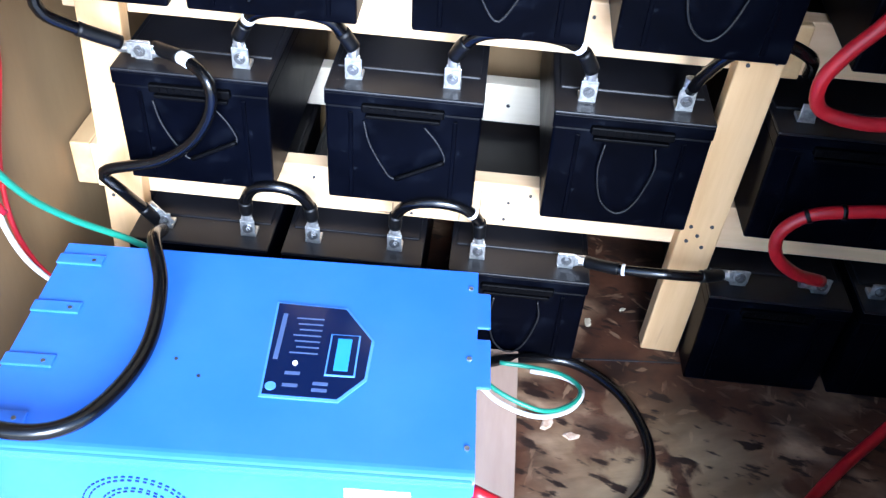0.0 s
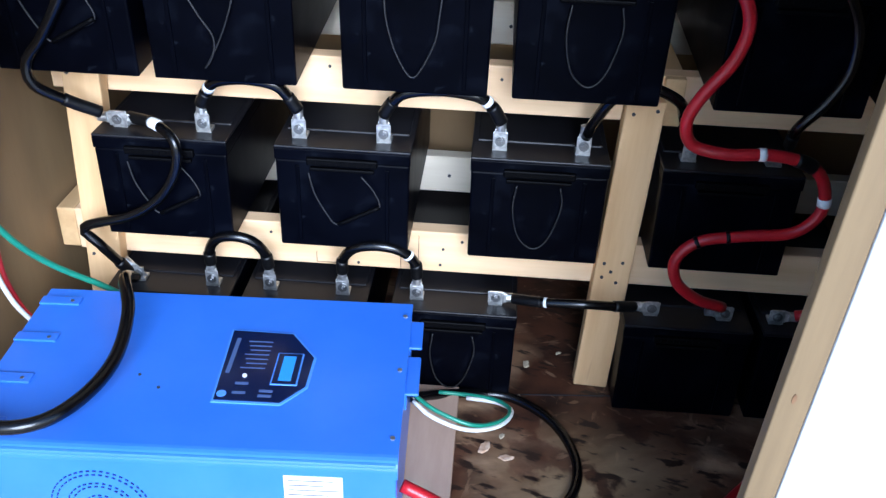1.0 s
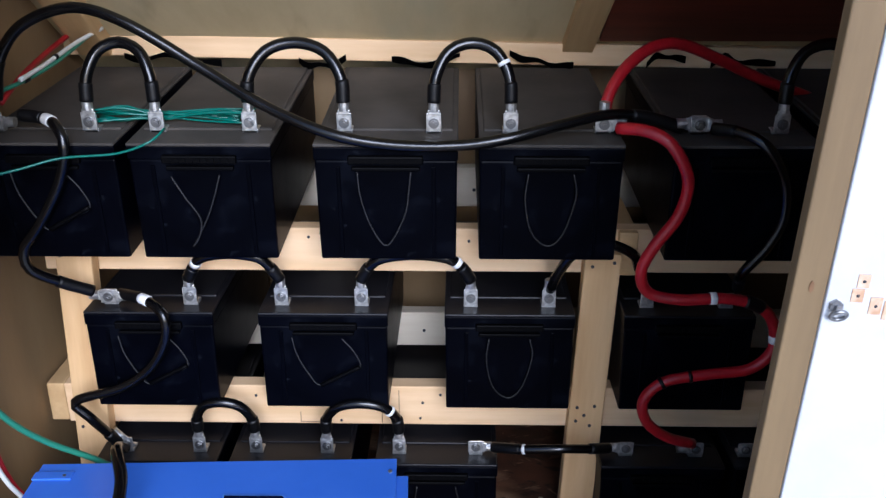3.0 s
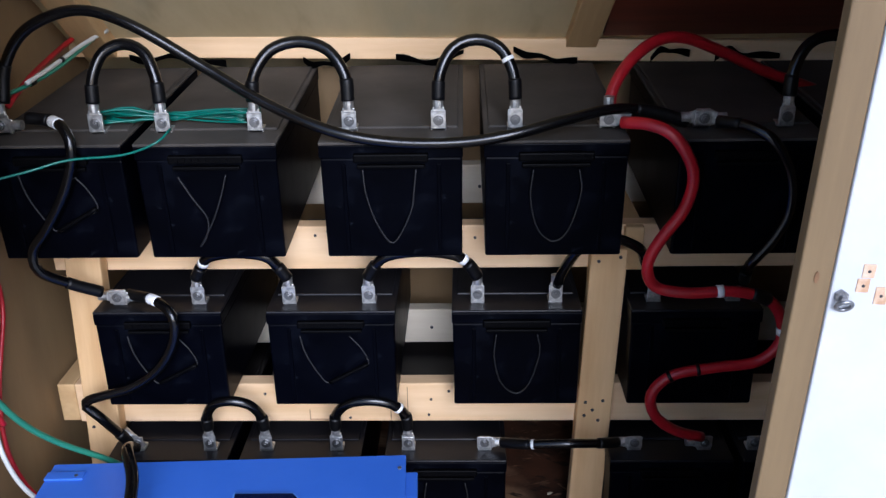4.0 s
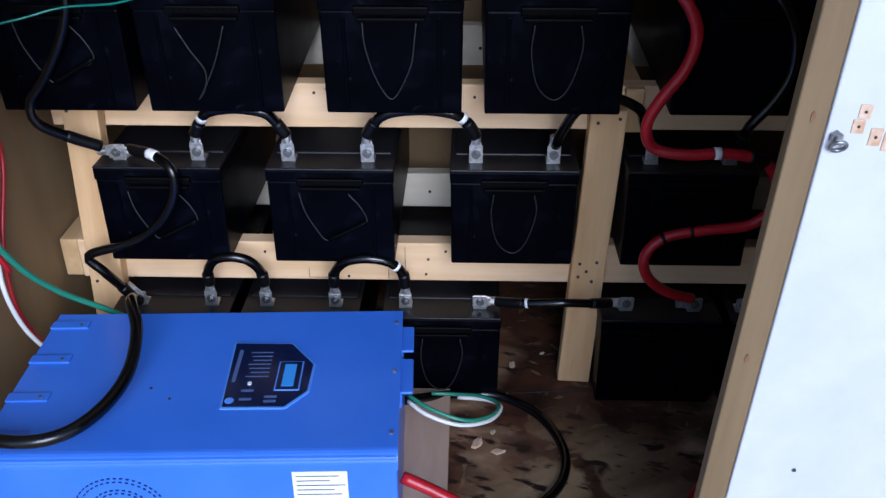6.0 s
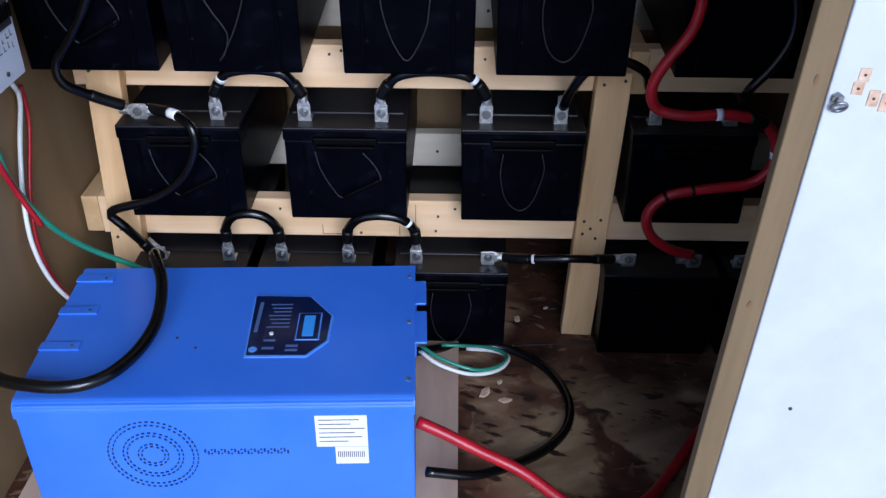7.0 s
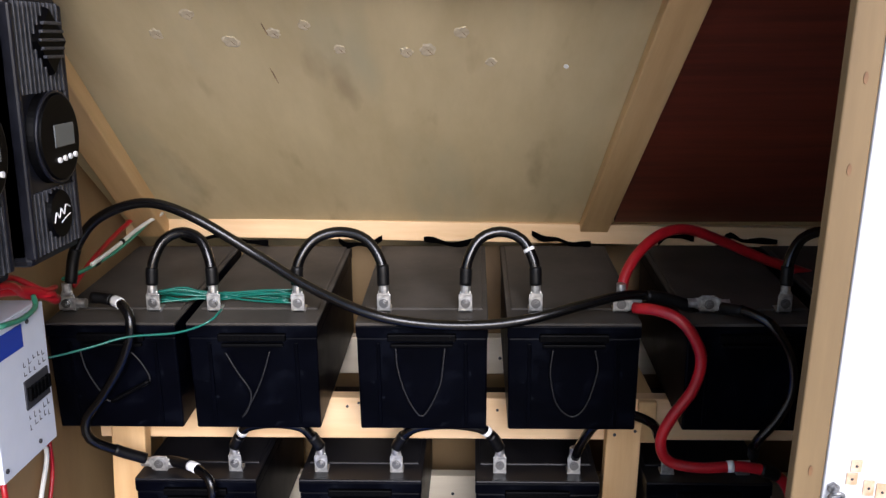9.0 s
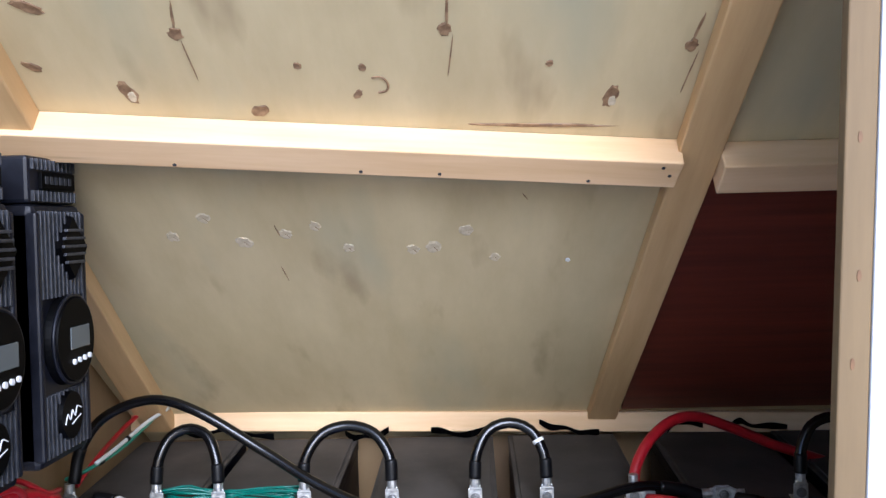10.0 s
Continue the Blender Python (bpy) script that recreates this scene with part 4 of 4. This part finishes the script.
# ---- charge controllers on the side wall ----
def controller(y, label):
    base = new("charge_controller")
    base.matrix_world = Matrix.Translation((LW + 0.130, y, 1.117))
    tagged(base, label, "charge controller", group="charge controllers on the wall")
    D, W, H = 0.106, 0.080, 0.383
    part("mount_bracket", box(-0.130, 0.0, -W + 0.02, W - 0.02, 0.03, H - 0.03, 0.002), CTRL, base)
    part("body", box(0, D - 0.008, -W, W, 0.0, H, 0.010), CTRL, base)
    for s in (-1, 1):
        part("side_rail", box(0.02, D - 0.002, s * (W - 0.006) - 0.006, s * (W - 0.006) + 0.006, 0.012, H - 0.012, 0.004), CTRL, base)
    for z0, z1, name in ((0.014, 0.105, "lower_ribs"), (0.245, H - 0.010, "upper_ribs")):
        bm = bmesh.new()
        for k in range(11):
            yy = -W + 0.016 + k * 0.0128
            add_box(bm, D - 0.012, D - 0.002, yy - 0.0022, yy + 0.0022, z0, z1, 0.001)
        part(name, bm, RIB, base, "cooling ribs with their highlights in the grey colour")
    turn = Matrix.Rotation(math.pi / 2, 4, 'Y')
    hub = part("display_hub", add_disc(bmesh.new(), Matrix.Translation((D, 0.007, 0.180)) @ turn, 0.070, 0.022, 48, 0.062), GRIP, base, "round black display housing")
    part("hub_ring", tube([(D + 0.006, 0.007 + 0.066 * math.cos(a), 0.180 + 0.066 * math.sin(a)) for a in (2 * math.pi * k / 24 for k in range(25))], 0.003, 6, 0.01), CTRL, hub, "", True)
    part("screen", box(D + 0.010, D + 0.0125, -0.014, 0.050, 0.166, 0.199, 0.001), LCD_GREY, hub, "grey liquid crystal screen")
    for k in range(4):
        part("button", add_disc(bmesh.new(), Matrix.Translation((D + 0.012, -0.006 + k * 0.0175, 0.147 + k * 0.001)) @ turn, 0.0042, 0.005, 14), BUTTON, hub, "small white button")
    vent = part("fan_vent", add_disc(bmesh.new(), Matrix.Translation((D - 0.002, 0.024, 0.318)) @ turn, 0.052, 0.014, 4, 0.046), GRIP, base)
    for k in range(5):
        reach = 0.044 - abs(k - 2) * 0.006
        part("vent_slat", box(D + 0.003, D + 0.009, 0.026 - reach, 0.034 + reach * 0.6, 0.294 + k * 0.0120, 0.2985 + k * 0.0120, 0.001), RIB, vent)
    badge = part("badge", add_disc(bmesh.new(), Matrix.Translation((D - 0.002, 0.002, 0.066)) @ turn, 0.038, 0.010, 32, 0.035), GRIP, base, "round badge with a pale scrawl")
    part("scrawl", tube([(D + 0.0045, -0.026, 0.056), (D + 0.0045, -0.018, 0.070), (D + 0.0045, -0.010, 0.061), (D + 0.0045, -0.002, 0.074), (D + 0.0045, 0.006, 0.064), (D + 0.0045, 0.014, 0.077), (D + 0.0045, 0.028, 0.072)], 0.0010, 6, 0.004), BUTTON, badge)
    part("scrawl", tube([(D + 0.0045, -0.004, 0.053), (D + 0.0045, 0.010, 0.058), (D + 0.0045, 0.026, 0.062)], 0.0010, 6, 0.004), BUTTON, badge)
    cap = part("top_cap", box(0.0, D - 0.014, -W + 0.004, W - 0.006, H + 0.001, H + 0.070, 0.006), CTRL, base)
    part("cap_plate", box(D - 0.015, D - 0.008, -0.046, 0.062, H + 0.022, H + 0.048, 0.001), GRIP, cap)
    for k in range(6):
        part("print_bar", box(D - 0.0085, D - 0.0070, -0.036 + k * 0.015, -0.027 + k * 0.015, H + 0.030, H + 0.041), RIB, cap)
    for k in range(11):
        yy = -W + 0.014 + k * 0.0130
        for z0, z1 in ((0.004, 0.020), (0.050, 0.066)):
            part("cap_rib", box(D - 0.016, D - 0.009, yy - 0.002, yy + 0.002, H + z0, H + z1, 0.0008), RIB, cap)
    return base
# greyer than the body: highlights on ribs and slats put into the colour
RIB = vary(mat("rib_highlight_grey", (0.05, 0.052, 0.06), 0.45, 0, 0.4), (0.016, 0.017, 0.022), (0.045, 0.047, 0.055), 60)
controller(-0.345, "black finned charge controller with round display on the side wall")
controller(-0.565, "second black finned charge controller nearer the opening")

# ---- galvanised eye and old latch scars on the white wall ----
EYE = new("eye_bolt")
EYE.matrix_world = JAMB @ Matrix.Translation((0.040, -0.0082, 0.004)) @ Matrix.Scale(0.66, 4)
tagged(EYE, "galvanised screw eye and nut in the white wall", "eye bolt")
part("nut", add_disc(bmesh.new(), Matrix.Translation((0, -0.004, 0.006)) @ Matrix.Rotation(math.pi / 2, 4, 'X'), 0.010, 0.008, 6), ZINC, EYE)
ring = [(0.011 * math.cos(a) + 0.004, -0.010 - 0.006 * math.sin(a), -0.006 + 0.009 * math.sin(a)) for a in (2 * math.pi * k / 12 for k in range(13))]
part("ring", tube(ring, 0.0032, 8, 0.004), ZINC, EYE, smooth=True)
part("shank", add_disc(bmesh.new(), Matrix.Translation((0, -0.006, 0.006)) @ Matrix.Rotation(math.pi / 2, 4, 'X'), 0.0045, 0.018, 10), ZINC, EYE)
for x, z, w, h in ((0.062, 0.034, 0.006, 0.007), (0.059, 0.019, 0.006, 0.007), (0.078, 0.009, 0.006, 0.009), (0.093, 0.005, 0.007, 0.010)):
    sc = part("latch_scar", box(x - w, x + w, -0.0092, -0.0070, z - h, z + h, 0.0005), BARE_WOOD, front)
    part("screw_hole", add_disc(bmesh.new(), Matrix.Translation((x, -0.0094, z)) @ Matrix.Rotation(math.pi / 2, 4, 'X'), 0.0016, 0.001, 8), INK, sc)
part("nail_hole", add_disc(bmesh.new(), Matrix.Translation((0.101, -0.0085, -0.418)) @ Matrix.Rotation(math.pi / 2, 4, 'X'), 0.0025, 0.002, 10), INK, front)
